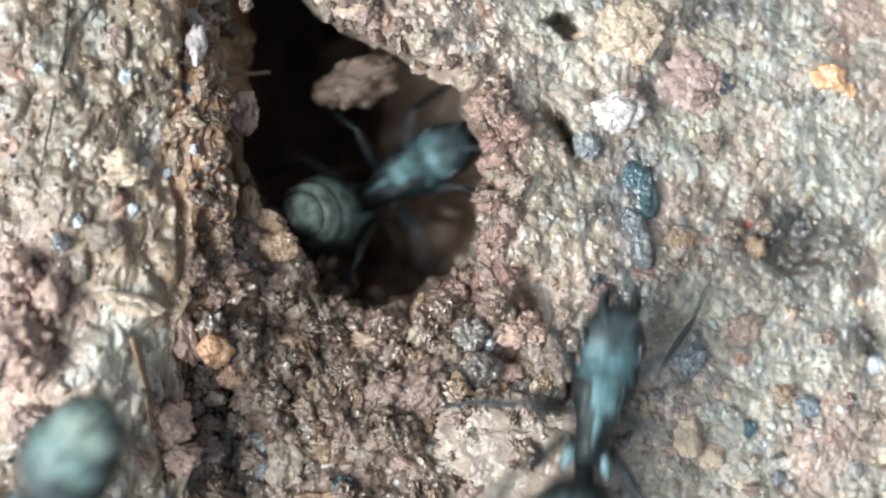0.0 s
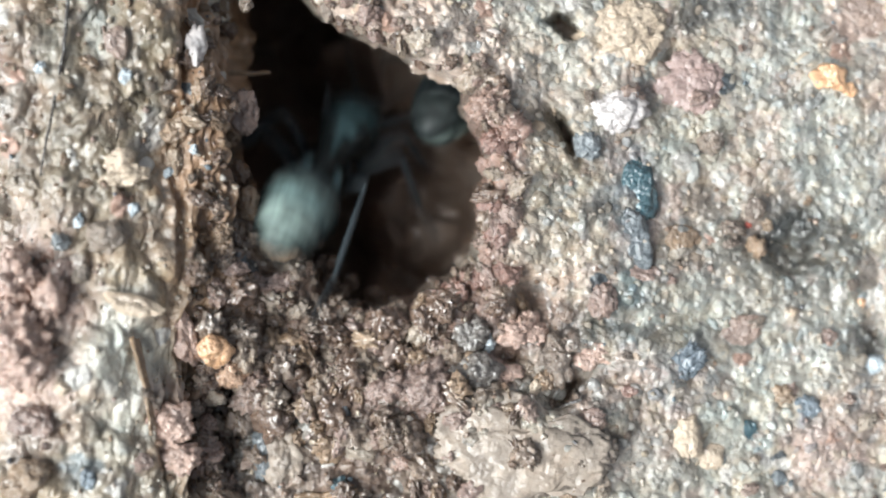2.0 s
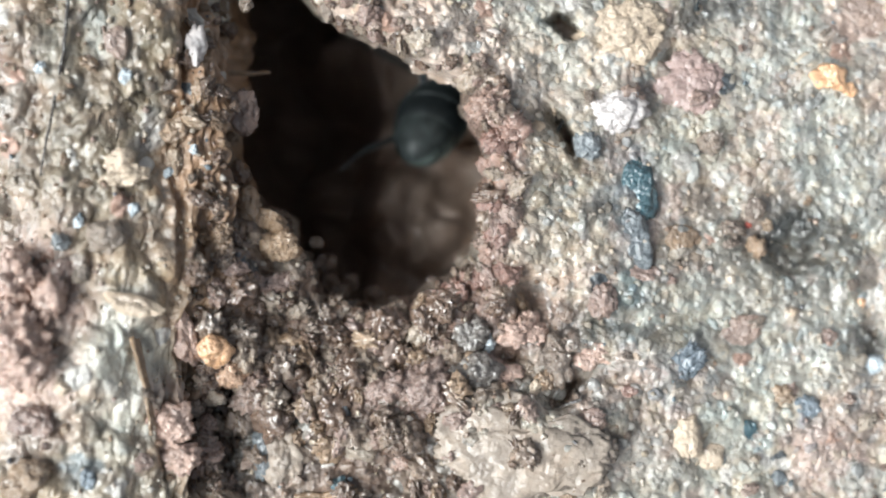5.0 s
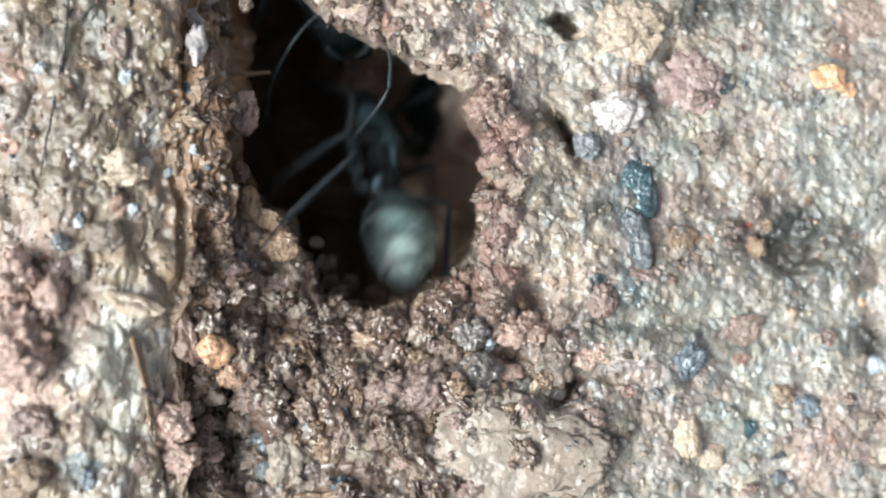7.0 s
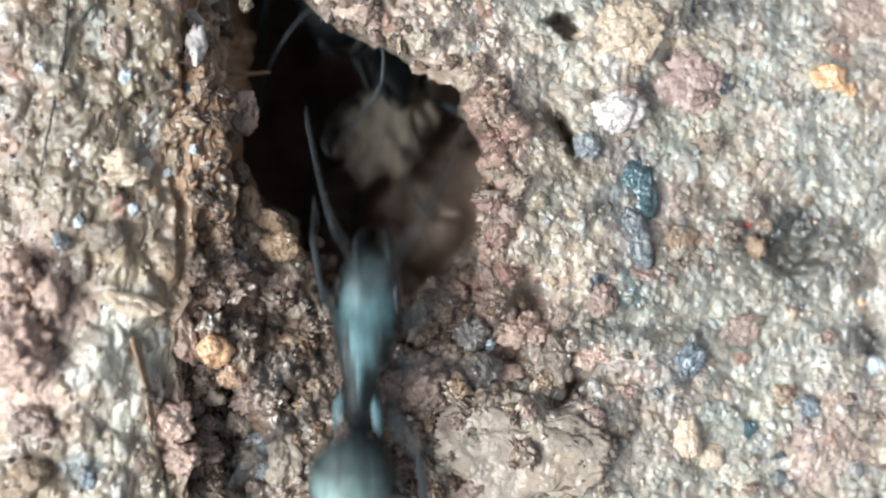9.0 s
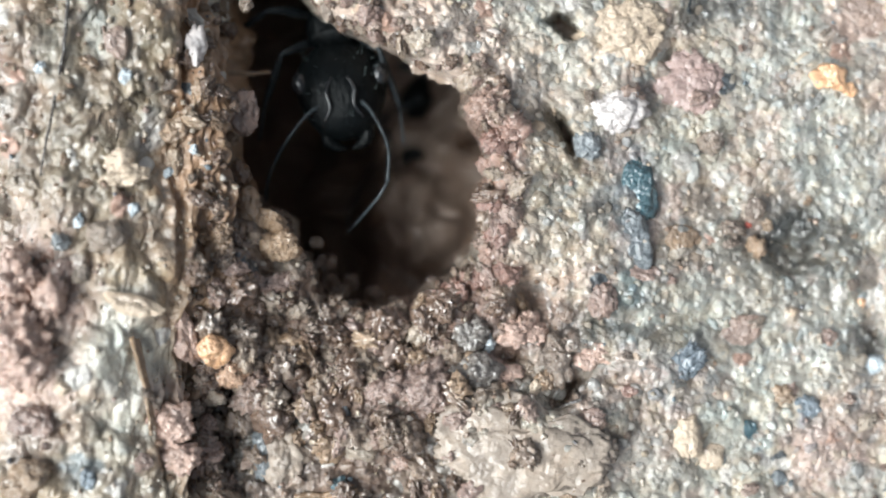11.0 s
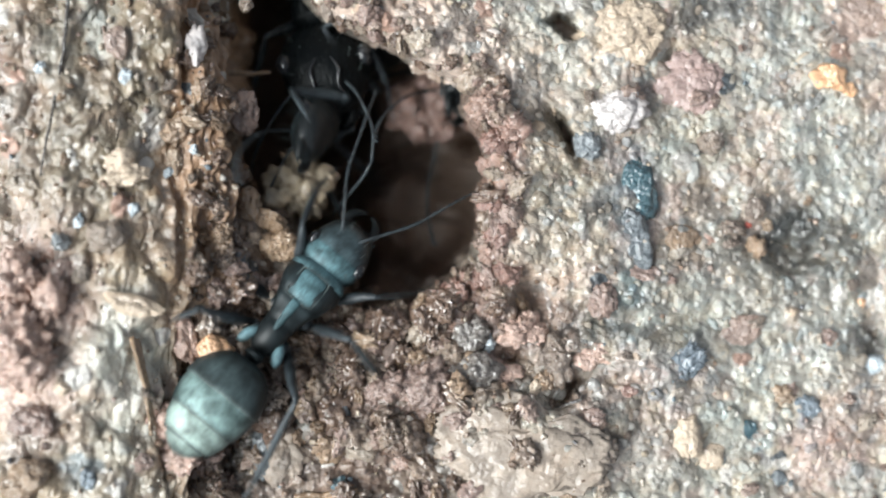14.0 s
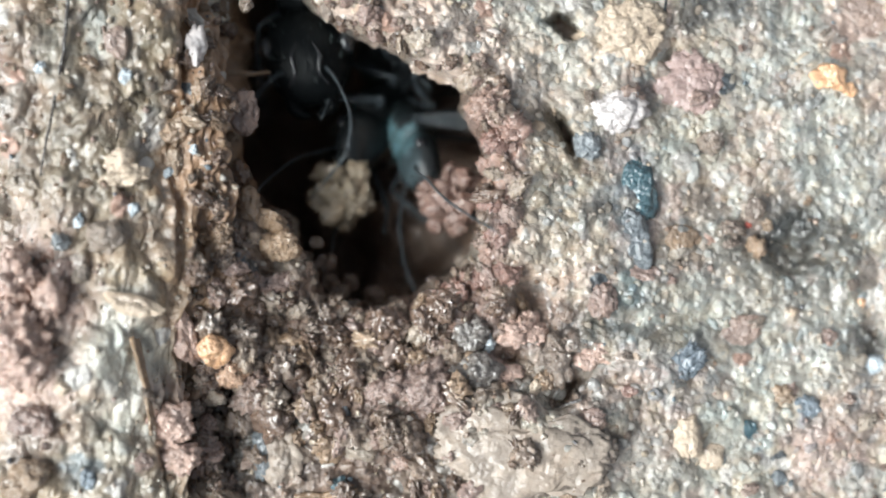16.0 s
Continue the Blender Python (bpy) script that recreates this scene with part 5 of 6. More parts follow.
def motions():
    # in the mouth at first, then out with a pellet, later back in
    walk(ant_a, [
        (0.0, crawl(806, 258, -8.2, 528, 424, -8, -8)), (0.1, crawl(850, 220, -9, 600, 400, -9, -8)), (0.2, crawl(880, 150, -9, 700, 330, -9)),
        (0.3, crawl(1000, 20, -7.5, 850, 240, -8.2)), (0.6, crawl(1080, -140, -7.5, 940, 60, -7.8)), (5.2, crawl(1080, -140, -7.5, 940, 60, -7.8)), (5.35, crawl(1000, -160, -7.6, 1020, 80, -7.8)), (5.5, crawl(870, -30, -7.6, 1090, 30, -7.8)), (5.65, crawl(830, 110, -7.6, 1030, 10, -7.8, 30)), (5.8, crawl(800, 200, -6.5, 940, 20, -7.0, 60)),
        (6.05, crawl(650, 200, -7.8, 870, 200, -8, 100)), (6.3, crawl(640, 160, -16, 770, 330, -9.5, 130)), (6.5, crawl(640, 130, -16, 730, 344, -9.5, 125)), (6.6, crawl(640, 130, -16, 742, 344, -9.5, 110)),
        (6.8, crawl(640, 180, -16, 735, 400, -9.5, 70)), (6.9, crawl(640, 170, -16, 700, 388, -6.0, 70)), (7.0, crawl(650, 210, -17, 706, 424, -3.6, 55)), (7.1, crawl(600, 280, -1.8, 736, 500, 0.8)),
        (7.2, crawl(655, 350, 0, 868, 608, 1.6)), (7.3, crawl(722, 448, 1.4, 1028, 694, 2.0)), (7.4, crawl(748, 606, 2.0, 1150, 668, 2.4)),
        (7.5, crawl(850, 860, 2.0, 1128, 700, 2.4)), (7.6, crawl(820, 1060, 2.0, 1040, 816, 2.4)), (7.7, crawl(760, 1260, 2.0, 960, 1000, 2.2)), (8.2, crawl(760, 1560, 2, 820, 1240, 2.2)),
        (8.9, crawl(960, 1515, 2.2, 680, 1365, 2)), (9.6, crawl(1025, 1400, 2.2, 775, 1600, 2)), (10.5, crawl(960, 1340, 2.0, 960, 1680, 2.0)), (11.9, crawl(770, 820, 2, 800, 1150, 2)), (12.0, crawl(786, 690, 2.2, 800, 1000, 2)), (12.1, crawl(905, 445, 2.2, 850, 790, 2.2)),
        (12.2, crawl(756, 400, 1, 816, 758, 2)), (12.3, crawl(742, 408, 0.2, 792, 712, 1.8)), (12.4, crawl(725, 290, -1.8, 726, 500, 0.9)), (12.5, crawl(720, 220, -14, 752, 392, -7, 85)),
        (12.6, crawl(720, 190, -14, 738, 350, -8.4, 110)), (12.7, crawl(740, 170, -14, 748, 326, -9.3, 120)), (12.8, crawl(800, 120, -9.3, 764, 300, -9.3, 125)), (13.0, crawl(980, -20, -8.4, 900, 170, -8.8, 125)),
        (13.4, crawl(1080, -160, -7.6, 950, 40, -7.8, 125)), (16.0, crawl(1080, -160, -7.6, 950, 40, -7.8, 125))])
    tail = next(o for o in ant_a.children if o.name.startswith("gaster"))       # hind body curled up at first
    curl = [Matrix.Translation((0, -1.6 * MM, 0)) @ pose(0, 0, 0, a, 0, 0) @ Matrix.Translation((0, 1.6 * MM, 0)) for a in (-74, -45, 0)]
    walk(tail, [(0.0, curl[0]), (0.1, curl[1]), (0.3, curl[2]), (16.0, curl[2])])
    # in over the soil, later twice up with pellets
    walk(ant_b, [
        (0.0, crawl(1082, 612, 2.6, 1012, 930, 2.2)), (0.1, crawl(1086, 520, 2.6, 1010, 845, 2.4)), (0.2, crawl(1080, 505, 2.6, 1020, 830, 2.4)), (0.3, crawl(985, 538, 2.4, 1030, 835, 2.4)),
        (0.4, crawl(884, 506, 2.0, 1000, 786, 2.2)), (0.5, crawl(786, 466, 1.4, 962, 728, 2.0)), (0.6, crawl(742, 452, 0.8, 938, 660, 1.8)), (0.7, crawl(700, 380, -0.8, 828, 536, 1.7)),
        (0.8, crawl(740, 300, -8, 770, 440, -5.4, 30)), (0.9, crawl(752, 250, -8.8, 738, 412, -6.4, 60)), (1.0, crawl(760, 200, -9.3, 736, 350, -8, 90)), (1.1, crawl(780, 120, -9.3, 716, 270, -8.6, 120)), (1.3, crawl(900, 60, -8.2, 790, 230, -8.2, 124)),
        (2.0, crawl(1150, -240, -7.4, 1030, -20, -7.6, 140)), (7.4, crawl(1150, -240, -7.4, 1030, -20, -7.6, 140)), (7.5, crawl(1060, -240, -7.6, 1100, 0, -7.8, 140)), (7.6, crawl(920, -120, -7.6, 1120, 0, -7.8, 140)), (7.7, crawl(840, 50, -7.6, 1060, -10, -7.8, 140)), (7.8, crawl(800, 180, -7.4, 940, 20, -7.6, 140)),
        (8.2, crawl(740, 260, -8.2, 760, 60, -8.8, 140)), (8.5, crawl(715, 280, -7, 730, 60, -8.2, 140)), (8.7, crawl(700, 250, -6.6, 740, 20, -8, 140)), (8.8, crawl(715, 330, -6, 730, 110, -8.4, 140)), (8.9, crawl(722, 325, -6, 730, 100, -8.4, 140)),
        (9.0, crawl(700, 130, -9, 740, -80, -9.3, 140)), (9.2, crawl(740, 90, -9.3, 860, -120, -9.3, 140)), (9.6, crawl(900, -60, -7.6, 1040, -260, -7.6, 140)), (12.4, crawl(860, -20, -7.6, 1000, -220, -7.6, 140)),
        (12.8, crawl(640, 210, -8.8, 760, 20, -9.2, 140)), (13.0, crawl(600, 220, -8, 700, 30, -9, 110)), (13.1, crawl(560, 220, -7.4, 690, 40, -9, 90)), (13.2, crawl(660, 260, -6.8, 690, 60, -9, 70)), (13.3, crawl(640, 282, -6.4, 680, 60, -9, 50)),
        (13.4, crawl(640, 310, -6, 680, 80, -8.8, 30)), (13.5, crawl(692, 335, -5.6, 696, 110, -8.6, 10)), (13.6, crawl(690, 325, -5.4, 700, 110, -8.4, 0)), (13.7, crawl(640, 365, -5.2, 690, 140, -8.2, 0)), (13.8, crawl(610, 345, -5.6, 680, 120, -8.4, 20)),
        (13.9, crawl(570, 280, -6.6, 680, 80, -9, 75)), (14.0, crawl(556, 232, -7.2, 690, 50, -9.2, 110)), (14.2, crawl(600, 200, -9.2, 760, 0, -9.3, 125)), (14.6, crawl(800, 60, -8.2, 960, -120, -8.0, 140)), (15.6, crawl(820, 40, -8.2, 960, -120, -8.0, 140)),
        (15.9, crawl(660, 230, -9.3, 790, 30, -9.3, 140)), (16.0, crawl(640, 250, -9.2, 780, 40, -9.3, 140))])
    # in from below, later out with the large pellet
    walk(ant_c, [
        (0.0, crawl(640, 1480, 2, 640, 1820, 2)), (0.7, crawl(660, 1060, 2, 640, 1400, 2)), (0.8, crawl(680, 900, 2, 660, 1240, 2)), (0.9, crawl(696, 770, 2, 690, 1110, 2)), (1.0, crawl(718, 505, 1.2, 738, 830, 2)),
        (1.1, crawl(724, 455, 0.4, 744, 738, 1.8)), (1.2, crawl(640, 345, -1.6, 708, 598, 1.6)), (1.3, crawl(612, 270, -9, 630, 424, -6.4, 40)), (1.4, crawl(690, 240, -9.3, 700, 390, -7.6, 85)), (1.5, crawl(740, 250, -9.3, 730, 404, -8.2, 108)),
        (1.6, crawl(800, 160, -9.3, 740, 330, -9, 130)), (1.8, crawl(930, 40, -8.4, 820, 220, -8.6, 130)), (2.6, crawl(1220, -330, -7.4, 1090, -120, -7.6, 130)), (13.2, crawl(1220, -330, -7.4, 1090, -120, -7.6, 130)), (13.35, crawl(1130, -320, -7.6, 1150, -80, -7.8, 130)), (13.5, crawl(970, -150, -7.6, 1190, -90, -7.8, 130)), (13.65, crawl(910, 10, -7.6, 1110, -90, -7.8, 130)), (13.8, crawl(880, 120, -7.8, 1020, -80, -7.6, 130)),
        (14.2, crawl(790, 150, -6.6, 900, -40, -7.4, 130)), (14.4, crawl(780, 160, -8, 820, -40, -9.2, 125)), (14.5, crawl(770, 180, -7.4, 760, -20, -9, 122)), (14.6, crawl(735, 255, -6.6, 720, 40, -8.6, 120)), (14.7, crawl(715, 300, -5.8, 700, 80, -8.2, 90)),
        (14.8, crawl(700, 360, -2.4, 690, 130, -7.6, 60)), (14.9, crawl(655, 450, -0.4, 640, 210, -7.4, 30)), (15.0, crawl(705, 600, 1.6, 660, 430, -7.5)), (15.1, crawl(735, 830, 2, 705, 560, 1.4)), (15.2, crawl(745, 1060, 2, 735, 770, 2)),
        (15.3, crawl(760, 1280, 2, 740, 960, 2)), (15.8, crawl(800, 1680, 2, 780, 1340, 2)), (16.0, crawl(800, 1760, 2, 780, 1420, 2))])
    # in from the open soil, later up with a pellet
    walk(ant_d, [
        (0.0, crawl(2000, 1050, 2.0, 2340, 1120, 2.0)), (0.8, crawl(1560, 850, 2.0, 1900, 900, 2.0)), (0.9, crawl(1420, 790, 2.2, 1760, 840, 2.2)), (1.0, crawl(1205, 768, 2.6, 1550, 800, 2.6)), (1.1, crawl(1108, 578, 2.8, 1424, 694, 2.8)),
        (1.2, crawl(1030, 444, 2.8, 1332, 604, 2.8)), (1.3, crawl(1000, 388, 2.6, 1276, 588, 2.8)), (1.4, crawl(912, 312, 2.4, 1190, 516, 2.8)), (1.5, crawl(795, 306, 2.0, 1104, 426, 2.8)),
        (1.6, crawl(670, 262, -0.8, 900, 312, 1.6)), (1.7, crawl(640, 160, -8.2, 752, 222, -5.6, 30)), (1.8, crawl(700, 100, -9.3, 744, 190, -7, 70)), (1.9, crawl(800, 80, -9.3, 760, 200, -7.6, 110)), (2.1, crawl(920, 0, -8.4, 820, 160, -8.4, 140)),
        (2.8, crawl(1180, -40, -8.6, 1040, 150, -8.8, 140)), (13.6, crawl(1180, -40, -8.6, 1040, 150, -8.8, 140)), (13.9, crawl(1100, -70, -8.6, 1120, 170, -8.8, 136)), (14.2, crawl(970, 10, -8.6, 1190, 70, -8.8, 131)), (14.5, crawl(940, 60, -8.6, 1140, -40, -8.8, 127)), (14.8, crawl(940, 80, -8.8, 1060, -100, -8.6, 123)), (15.0, crawl(840, 160, -8.2, 960, -20, -8.4, 120)), (15.1, crawl(715, 290, -8.4, 800, 80, -9.3, 112)),
        (15.3, crawl(745, 300, -6.6, 760, 80, -8.8, 110)), (15.4, crawl(712, 285, -5.6, 680, 90, -8, 106)), (15.5, crawl(684, 292, -5.2, 590, 110, -8, 96)), (15.6, crawl(740, 335, -2.4, 560, 220, -7.6, 40)), (15.7, crawl(756, 355, -2.2, 570, 250, -7.6, 0)),
        (15.8, crawl(770, 330, -5.6, 680, 130, -7.8, 20)), (15.9, crawl(750, 310, -15, 690, 100, -17, 40)), (16.0, crawl(745, 290, -15, 690, 90, -17, 60))])
    # in along the root, lingers in the mouth
    walk(ant_e, [
        (0.0, crawl(200, 1500, 2.6, 120, 1830, 2.6)), (1.1, crawl(270, 1120, 2.6, 180, 1440, 2.6)), (1.2, crawl(310, 980, 2.6, 200, 1300, 2.6)), (1.3, crawl(368, 830, 2.8, 250, 1140, 2.6)), (1.4, crawl(462, 620, 2.6, 352, 930, 2.8)),
        (1.5, crawl(488, 575, 2.4, 372, 872, 2.8)), (1.6, crawl(512, 535, 1.8, 384, 822, 2.6)), (1.7, crawl(522, 402, 0.4, 410, 726, 2.2)), (1.8, crawl(560, 370, -0.4, 430, 650, 2.2)), (1.9, crawl(560, 290, -4.6, 486, 530, 1.3)),
        (2.0, crawl(620, 230, -6.4, 524, 378, -0.8)), (2.1, crawl(560, 130, -9.8, 566, 280, -7.4, 30)), (2.2, crawl(590, 120, -9.8, 546, 258, -7.8, 60)), (2.3, crawl(590, 110, -10, 530, 240, -8.2, 85)), (2.4, crawl(660, 180, -18, 590, 325, -15, 110)),
        (2.6, crawl(680, 200, -18, 610, 347, -15, 135)), (2.8, crawl(640, 180, -18, 556, 332, -15, 135)), (3.1, crawl(640, 180, -18, 560, 340, -15, 135)), (3.5, crawl(660, 200, -18, 575, 360, -15, 136)), (3.7, crawl(700, 160, -18, 600, 330, -15, 136)),
        (4.0, crawl(820, 60, -16, 690, 170, -16, 136)), (4.6, crawl(1000, -40, -7.2, 860, 140, -8.0, 136)), (5.6, crawl(1160, -60, -6.6, 1010, 120, -6.8, 137)), (5.75, crawl(1230, 30, -7.4, 1010, -30, -7.6, 137)), (5.9, crawl(1215, 60, -7.4, 1025, -100, -7.6, 137)), (6.05, crawl(1120, 70, -7.4, 1080, -150, -7.6, 138)), (6.2, crawl(1040, 40, -7.6, 1120, -160, -7.8, 138)), (6.7, crawl(900, 140, -8.6, 960, -70, -8.8, 138)),
        (7.1, crawl(742, 238, -15, 790, 10, -15, 138)), (8.0, crawl(738, 232, -15, 786, 6, -15, 139)), (9.2, crawl(744, 236, -15, 792, 10, -15, 140)), (12.0, crawl(736, 240, -15, 784, 14, -15, 142)), (13.4, crawl(742, 236, -15, 790, 10, -15, 143)),
        (14.5, crawl(748, 226, -15, 800, 0, -15, 144)), (14.9, crawl(940, 60, -8.8, 1000, -160, -9, 144)), (16.0, crawl(1040, -40, -8.8, 1090, -260, -9, 145))])
    # in from below, soon gone into the chamber
    walk(ant_f, [
        (0.0, crawl(560, 1500, 2, 540, 1840, 2)), (2.6, crawl(590, 990, 2, 560, 1330, 2)), (2.8, crawl(600, 870, 2, 580, 1210, 2)), (2.9, crawl(620, 850, 2, 590, 1190, 2)), (3.0, crawl(775, 715, 2.2, 640, 1015, 2)),
        (3.1, crawl(802, 592, 2.2, 672, 890, 2.2)), (3.2, crawl(704, 500, 2, 644, 816, 2.4)), (3.3, crawl(644, 440, 1.4, 666, 762, 2.2)), (3.4, crawl(644, 405, 0.4, 656, 710, 2.4)), (3.5, crawl(690, 400, -2.8, 670, 640, 1.4)),
        (3.6, crawl(715, 300, -6, 712, 488, 0.5, 40)), (3.7, crawl(700, 280, -9.3, 688, 428, -6, 80)), (3.8, crawl(690, 260, -9, 678, 400, -2.4, 120)), (3.9, crawl(700, 250, -9, 686, 388, -2.4, 125)), (4.0, crawl(735, 180, -9, 722, 366, -2.6, 130)),
        (4.2, crawl(744, 205, -9, 734, 366, -4, 140)), (4.7, crawl(800, 100, -9, 760, 290, -8.4, 140)), (5.2, crawl(900, -40, -8.4, 800, 130, -9, 140)), (5.8, crawl(1180, -320, -7.6, 1060, -120, -7.6, 140)), (16.0, crawl(1180, -320, -7.6, 1060, -120, -7.6, 140))])
    # the soldier comes up under the root and keeps watch
    walk(soldier_ant, [(0.0, watch(520, -320)), (4.8, watch(520, -320)), (5.8, watch(516, -60)), (6.3, watch(518, 90)), (6.5, watch(520, 115)), (6.8, watch(520, 80)), (7.0, watch(520, -10)), (7.2, watch(512, 10)), (7.5, watch(500, 135)),
                       (7.8, watch(512, 190)), (8.0, watch(520, 215)), (8.5, watch(493, 222)), (8.8, watch(500, 140)), (9.0, watch(508, -20)), (9.2, watch(510, -60)), (9.6, watch(512, -40)), (10.4, watch(520, 110)), (11.3, watch(516, 150)),
                       (11.5, watch(515, 155)), (11.8, watch(502, 195)), (12.0, watch(497, 212)), (12.2, watch(507, 243)), (12.5, watch(502, 191)), (12.8, watch(476, 130)), (13.0, watch(465, 108, 20)), (13.5, watch(475, 115, 10)), (14.0, watch(490, 115)),
                       (14.3, watch(487, 74)), (14.5, watch(487, 58)), (14.8, watch(520, 82)), (15.0, watch(540, 100, -10)), (15.2, watch(524, 124)), (15.5, watch(505, 148)), (15.7, watch(500, 155)), (16.0, watch(460, 90, 20))])
    # in from below
    walk(ant_g, [
        (0.0, crawl(700, 1700, 2, 700, 2040, 2)), (8.6, crawl(740, 1060, 2, 720, 1400, 2)), (8.8, crawl(752, 880, 2, 720, 1220, 2)), (8.9, crawl(758, 752, 2.2, 720, 1090, 2)), (9.0, crawl(652, 520, 2.2, 622, 850, 2.2)),
        (9.1, crawl(684, 420, 0.8, 626, 728, 2.4)), (9.2, crawl(664, 380, -6, 650, 632, 1.2)), (9.3, crawl(680, 300, -6.6, 670, 500, -1.6, 30)), (9.5, crawl(720, 200, -9, 690, 370, -7.4, 90)), (9.8, crawl(860, 80, -9.3, 740, 240, -9.3, 130)),
        (10.6, crawl(960, -330, -7.4, 900, -90, -7.8, 130)), (16.0, crawl(960, -330, -7.4, 900, -90, -7.8, 130))])
    # away along the root, later back in
    walk(ant_h, [
        (0.0, crawl(-60, 1080, 4.6, 128, 806, 6)), (0.1, crawl(-220, 1180, 4.6, 0, 900, 5.4)), (0.2, crawl(-380, 1290, 4.6, -150, 1010, 4.6)), (0.6, crawl(-520, 1500, 4, -320, 1230, 4)), (6.0, crawl(-420, 1760, 4, -480, 1430, 4)), (8.5, crawl(-275, 1600, 4, -605, 1520, 3.8)), (11.0, crawl(0, 1500, 4, -260, 1700, 4)),
        (13.6, crawl(210, 1010, 4, 60, 1310, 4)), (13.7, crawl(270, 820, 3.8, 110, 1120, 3.8)), (13.8, crawl(360, 585, 3, 200, 870, 3.4)), (13.9, crawl(640, 350, 0.4, 430, 560, 2.2)), (14.0, crawl(598, 450, 0.4, 384, 712, 2)),
        (14.1, crawl(575, 440, 0.8, 390, 650, 2.6)), (14.2, crawl(650, 290, -5, 540, 440, -0.2, 30)), (14.3, crawl(670, 230, -8.2, 616, 350, -6.2, 75)), (14.4, crawl(740, 130, -9.3, 660, 270, -9.3, 120)), (14.6, crawl(900, 60, -8.8, 780, 200, -9.4, 122)), (15.4, crawl(1150, 0, -9.0, 1010, 160, -9.2, 132)),
        (16.0, crawl(1150, 0, -9.0, 1010, 160, -9.2, 140))])
    # pellets
    walk(pellet_a, [(0.0, roll_of(632, 148, -4.8, 15)), (0.1, roll_of(700, 130, -6, 25)), (0.2, roll_of(860, 80, -8.6, 40)), (0.4, roll_of(1120, -120, -8.2, 60)), (16.0, roll_of(1120, -120, -8.2, 60))])
    walk(pellet_b, [(0.0, roll_of(1060, 40, -8.6)), (5.8, roll_of(1060, 40, -8.6)), (6.3, roll_of(640, 90, -18, 20)), (7.0, roll_of(640, 150, -17, 20)), (7.1, roll_of(585, 250, -6, 30)), (7.2, roll_of(622, 340, -0.2, 40)), (7.3, roll_of(630, 412, 1.2, 50)),
                    (7.4, roll_of(632, 628, 2.0, 80)), (7.5, roll_of(770, 950, 2.0, 120)), (7.6, roll_of(780, 1170, 2.0, 130)), (8.2, roll_of(740, 1660, 1.2, 150)), (16.0, roll_of(740, 1660, 1.2, 150))])
    walk(pellet_c, [(0.0, roll_of(1100, -60, -8.8)), (7.6, roll_of(1100, -60, -8.8)), (8.0, roll_of(900, 220, -8.6, 10)), (8.3, roll_of(770, 330, -17, 20)), (8.5, roll_of(738, 392, -16, 30)), (8.7, roll_of(704, 345, -13, 40)), (8.8, roll_of(720, 420, -11, 40)),
                    (8.9, roll_of(728, 425, -11, 45)), (9.0, roll_of(690, 230, -13, 50)), (9.2, roll_of(725, 215, -15, 60)), (9.8, roll_of(1040, -100, -8.8, 80)), (16.0, roll_of(1040, -100, -8.8, 80))])
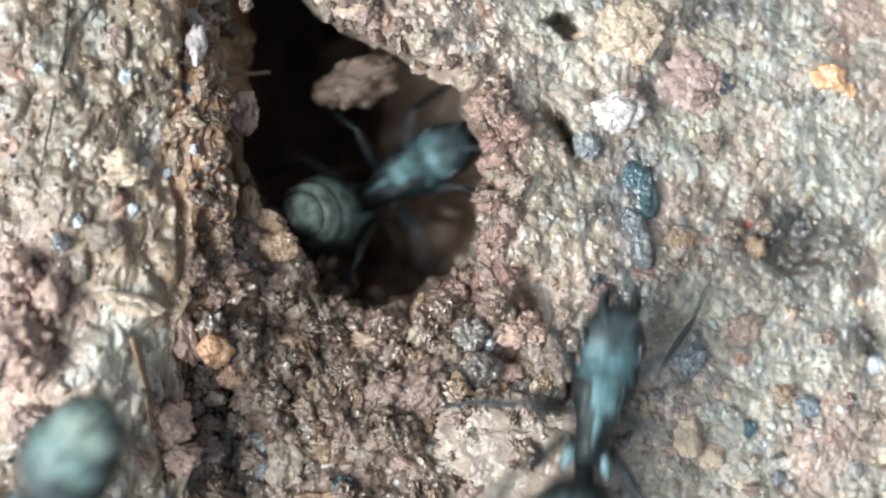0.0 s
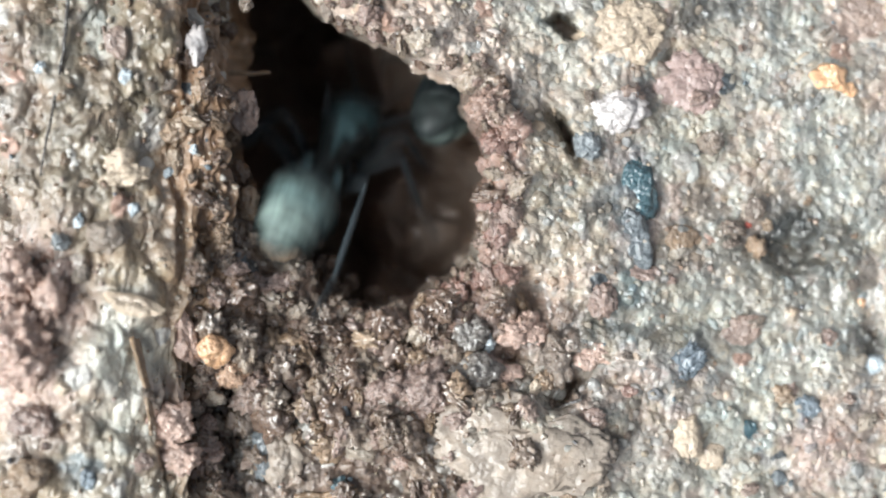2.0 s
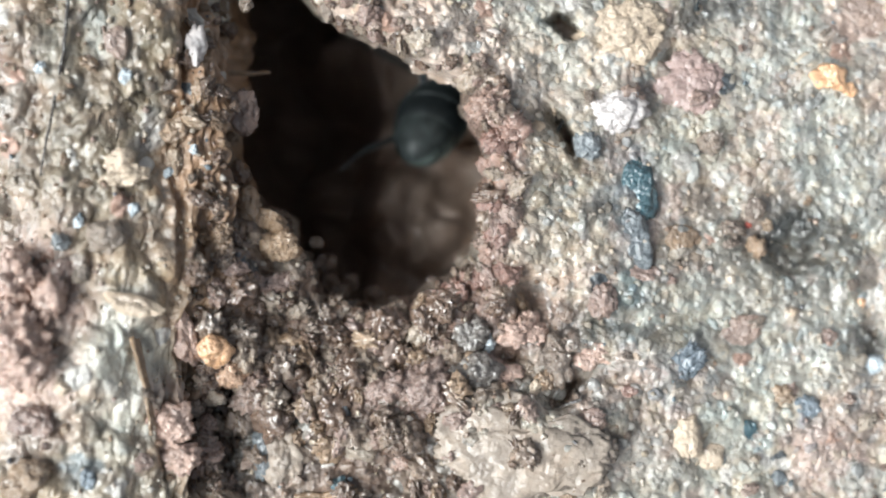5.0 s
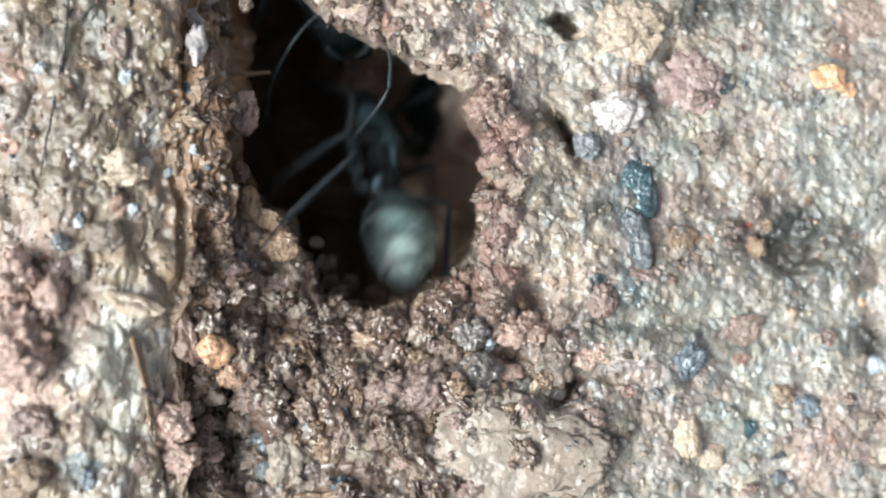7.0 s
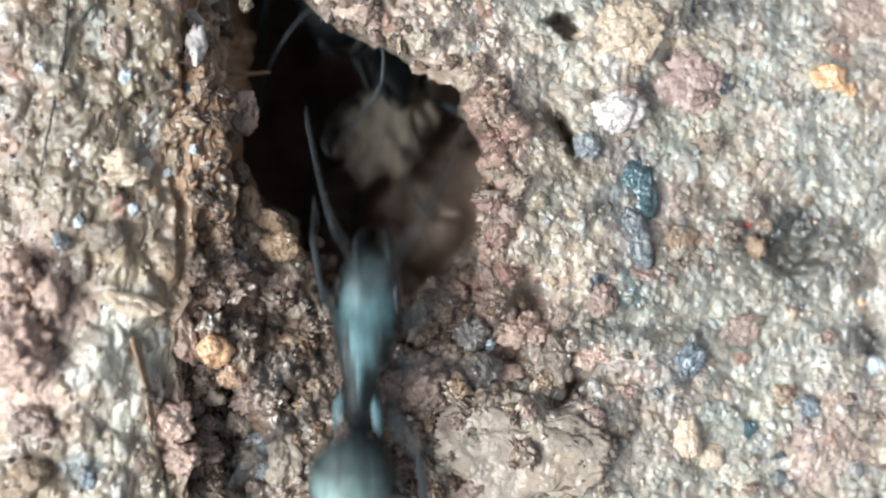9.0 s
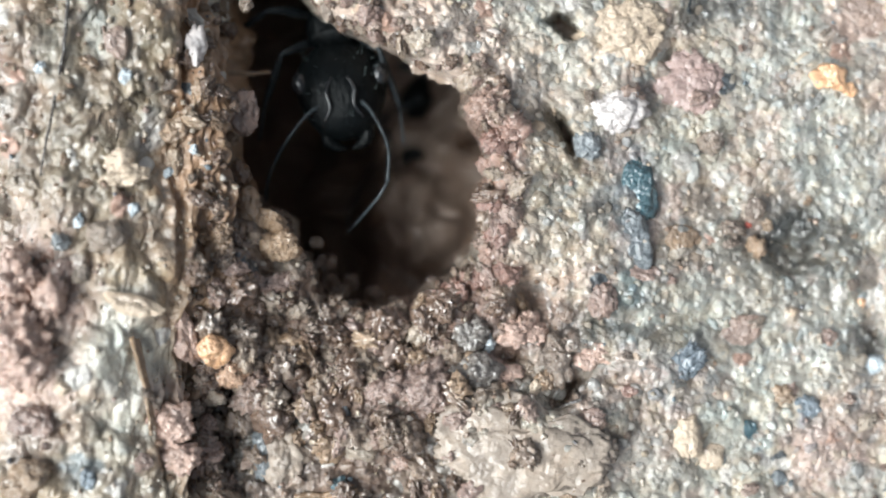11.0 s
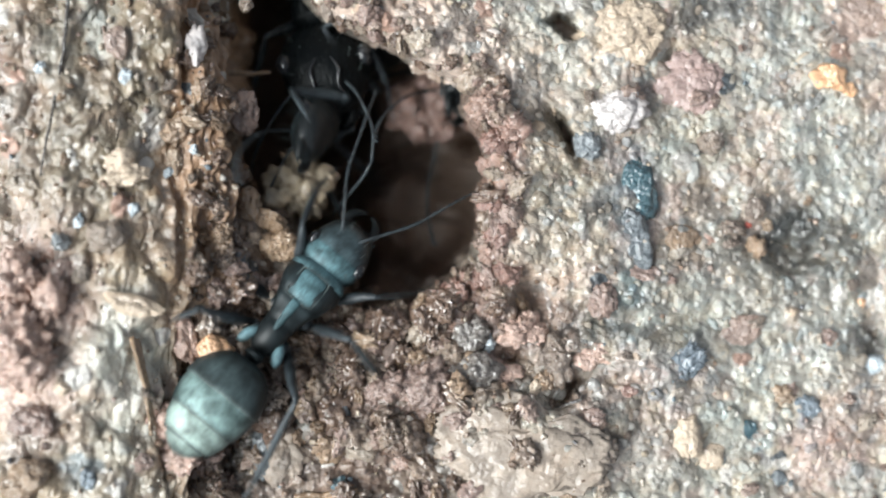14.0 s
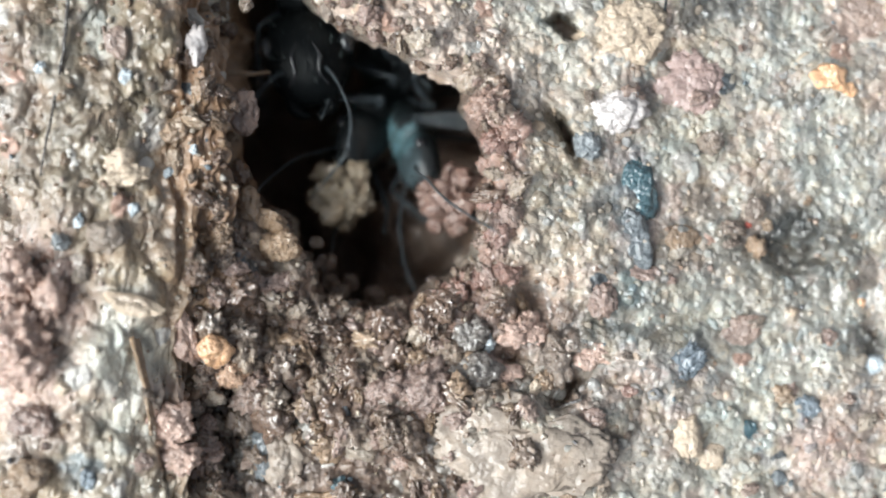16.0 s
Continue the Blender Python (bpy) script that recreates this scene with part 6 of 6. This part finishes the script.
    walk(pellet_d, [(0.0, roll_of(1010, -40, -9.2)), (12.2, roll_of(1010, -40, -9.2)), (12.8, roll_of(604, 296, -7.4)), (13.0, roll_of(592, 298, -6.8, 10)), (13.1, roll_of(536, 305, -6.4, 10)), (13.2, roll_of(660, 344, -5.8, 15)), (13.3, roll_of(628, 366, -5.4, 15)),
                    (13.4, roll_of(620, 404, -5, 20)), (13.5, roll_of(692, 432, -3.2, 20)), (13.6, roll_of(682, 424, -3.0, 25)), (13.7, roll_of(626, 462, -2.6, 30)), (13.8, roll_of(580, 440, -3.2, 30)), (13.9, roll_of(545, 380, -3.4, 40)), (14.0, roll_of(528, 334, -3.8, 50)),
                    (14.1, roll_of(514, 330, -4.4, 60)), (14.3, roll_of(620, 200, -9.2, 70)), (14.6, roll_of(960, 20, -9.0, 70)), (15.6, roll_of(960, 20, -9.0, 70)), (15.9, roll_of(600, 335, -8.2, 80)), (16.0, roll_of(606, 345, -7.8, 85))])
    walk(pellet_e, [(0.0, roll_of(1160, -200, -9.0)), (13.0, roll_of(1160, -200, -9.0)), (14.0, roll_of(770, 195, -8.8)), (14.4, roll_of(790, 236, -7.6)), (14.5, roll_of(775, 275, -6.6, 5)), (14.6, roll_of(738, 352, -5.6, 10)), (14.7, roll_of(706, 398, -3.4, 15)),
                    (14.8, roll_of(702, 460, -1.8, 20)), (14.9, roll_of(660, 530, 0.6, 25)), (15.0, roll_of(738, 690, 1.8, 30)), (15.1, roll_of(750, 950, 2.0, 40)), (15.3, roll_of(770, 1390, 1.8, 60)), (15.8, roll_of(810, 1790, 1.6, 70)), (16.0, roll_of(810, 1860, 1.6, 70))])
    walk(pellet_f, [(0.0, roll_of(1120, -130, -9.2)), (14.2, roll_of(1120, -130, -9.2)), (14.9, roll_of(900, 60, -9)), (15.0, roll_of(760, 300, -16)), (15.1, roll_of(706, 366, -12)), (15.2, roll_of(752, 350, -6.2, 5)), (15.3, roll_of(752, 378, -5.6, 10)), (15.4, roll_of(768, 380, -1.2, 15)),
                    (15.5, roll_of(778, 380, 0.3, 20)), (15.6, roll_of(824, 368, 0.2, 30)), (15.7, roll_of(840, 378, -0.4, 35)), (15.8, roll_of(812, 360, -2.2, 40)), (15.9, roll_of(796, 352, -3.4, 45)), (16.0, roll_of(800, 356, -5, 45))])
    tramp(ant_a, [(0.0, 0.6), (6.3, 7.7), (11.9, 13.2)])
    tramp(ant_b, [(0.0, 1.3), (7.8, 9.2), (12.8, 14.2)])
    tramp(ant_c, [(0.7, 1.8), (14.0, 15.4)])
    tramp(ant_d, [(0.8, 2.1), (15.0, 16.0)])
    tramp(ant_e, [(1.2, 3.9)])
    tramp(ant_f, [(2.7, 4.3)])
    tramp(soldier_ant, [(6.3, 9.2), (11.3, 16.0)])
    tramp(ant_g, [(8.7, 9.8)])
    tramp(ant_h, [(0.0, 0.3), (13.6, 14.7)])


motions()
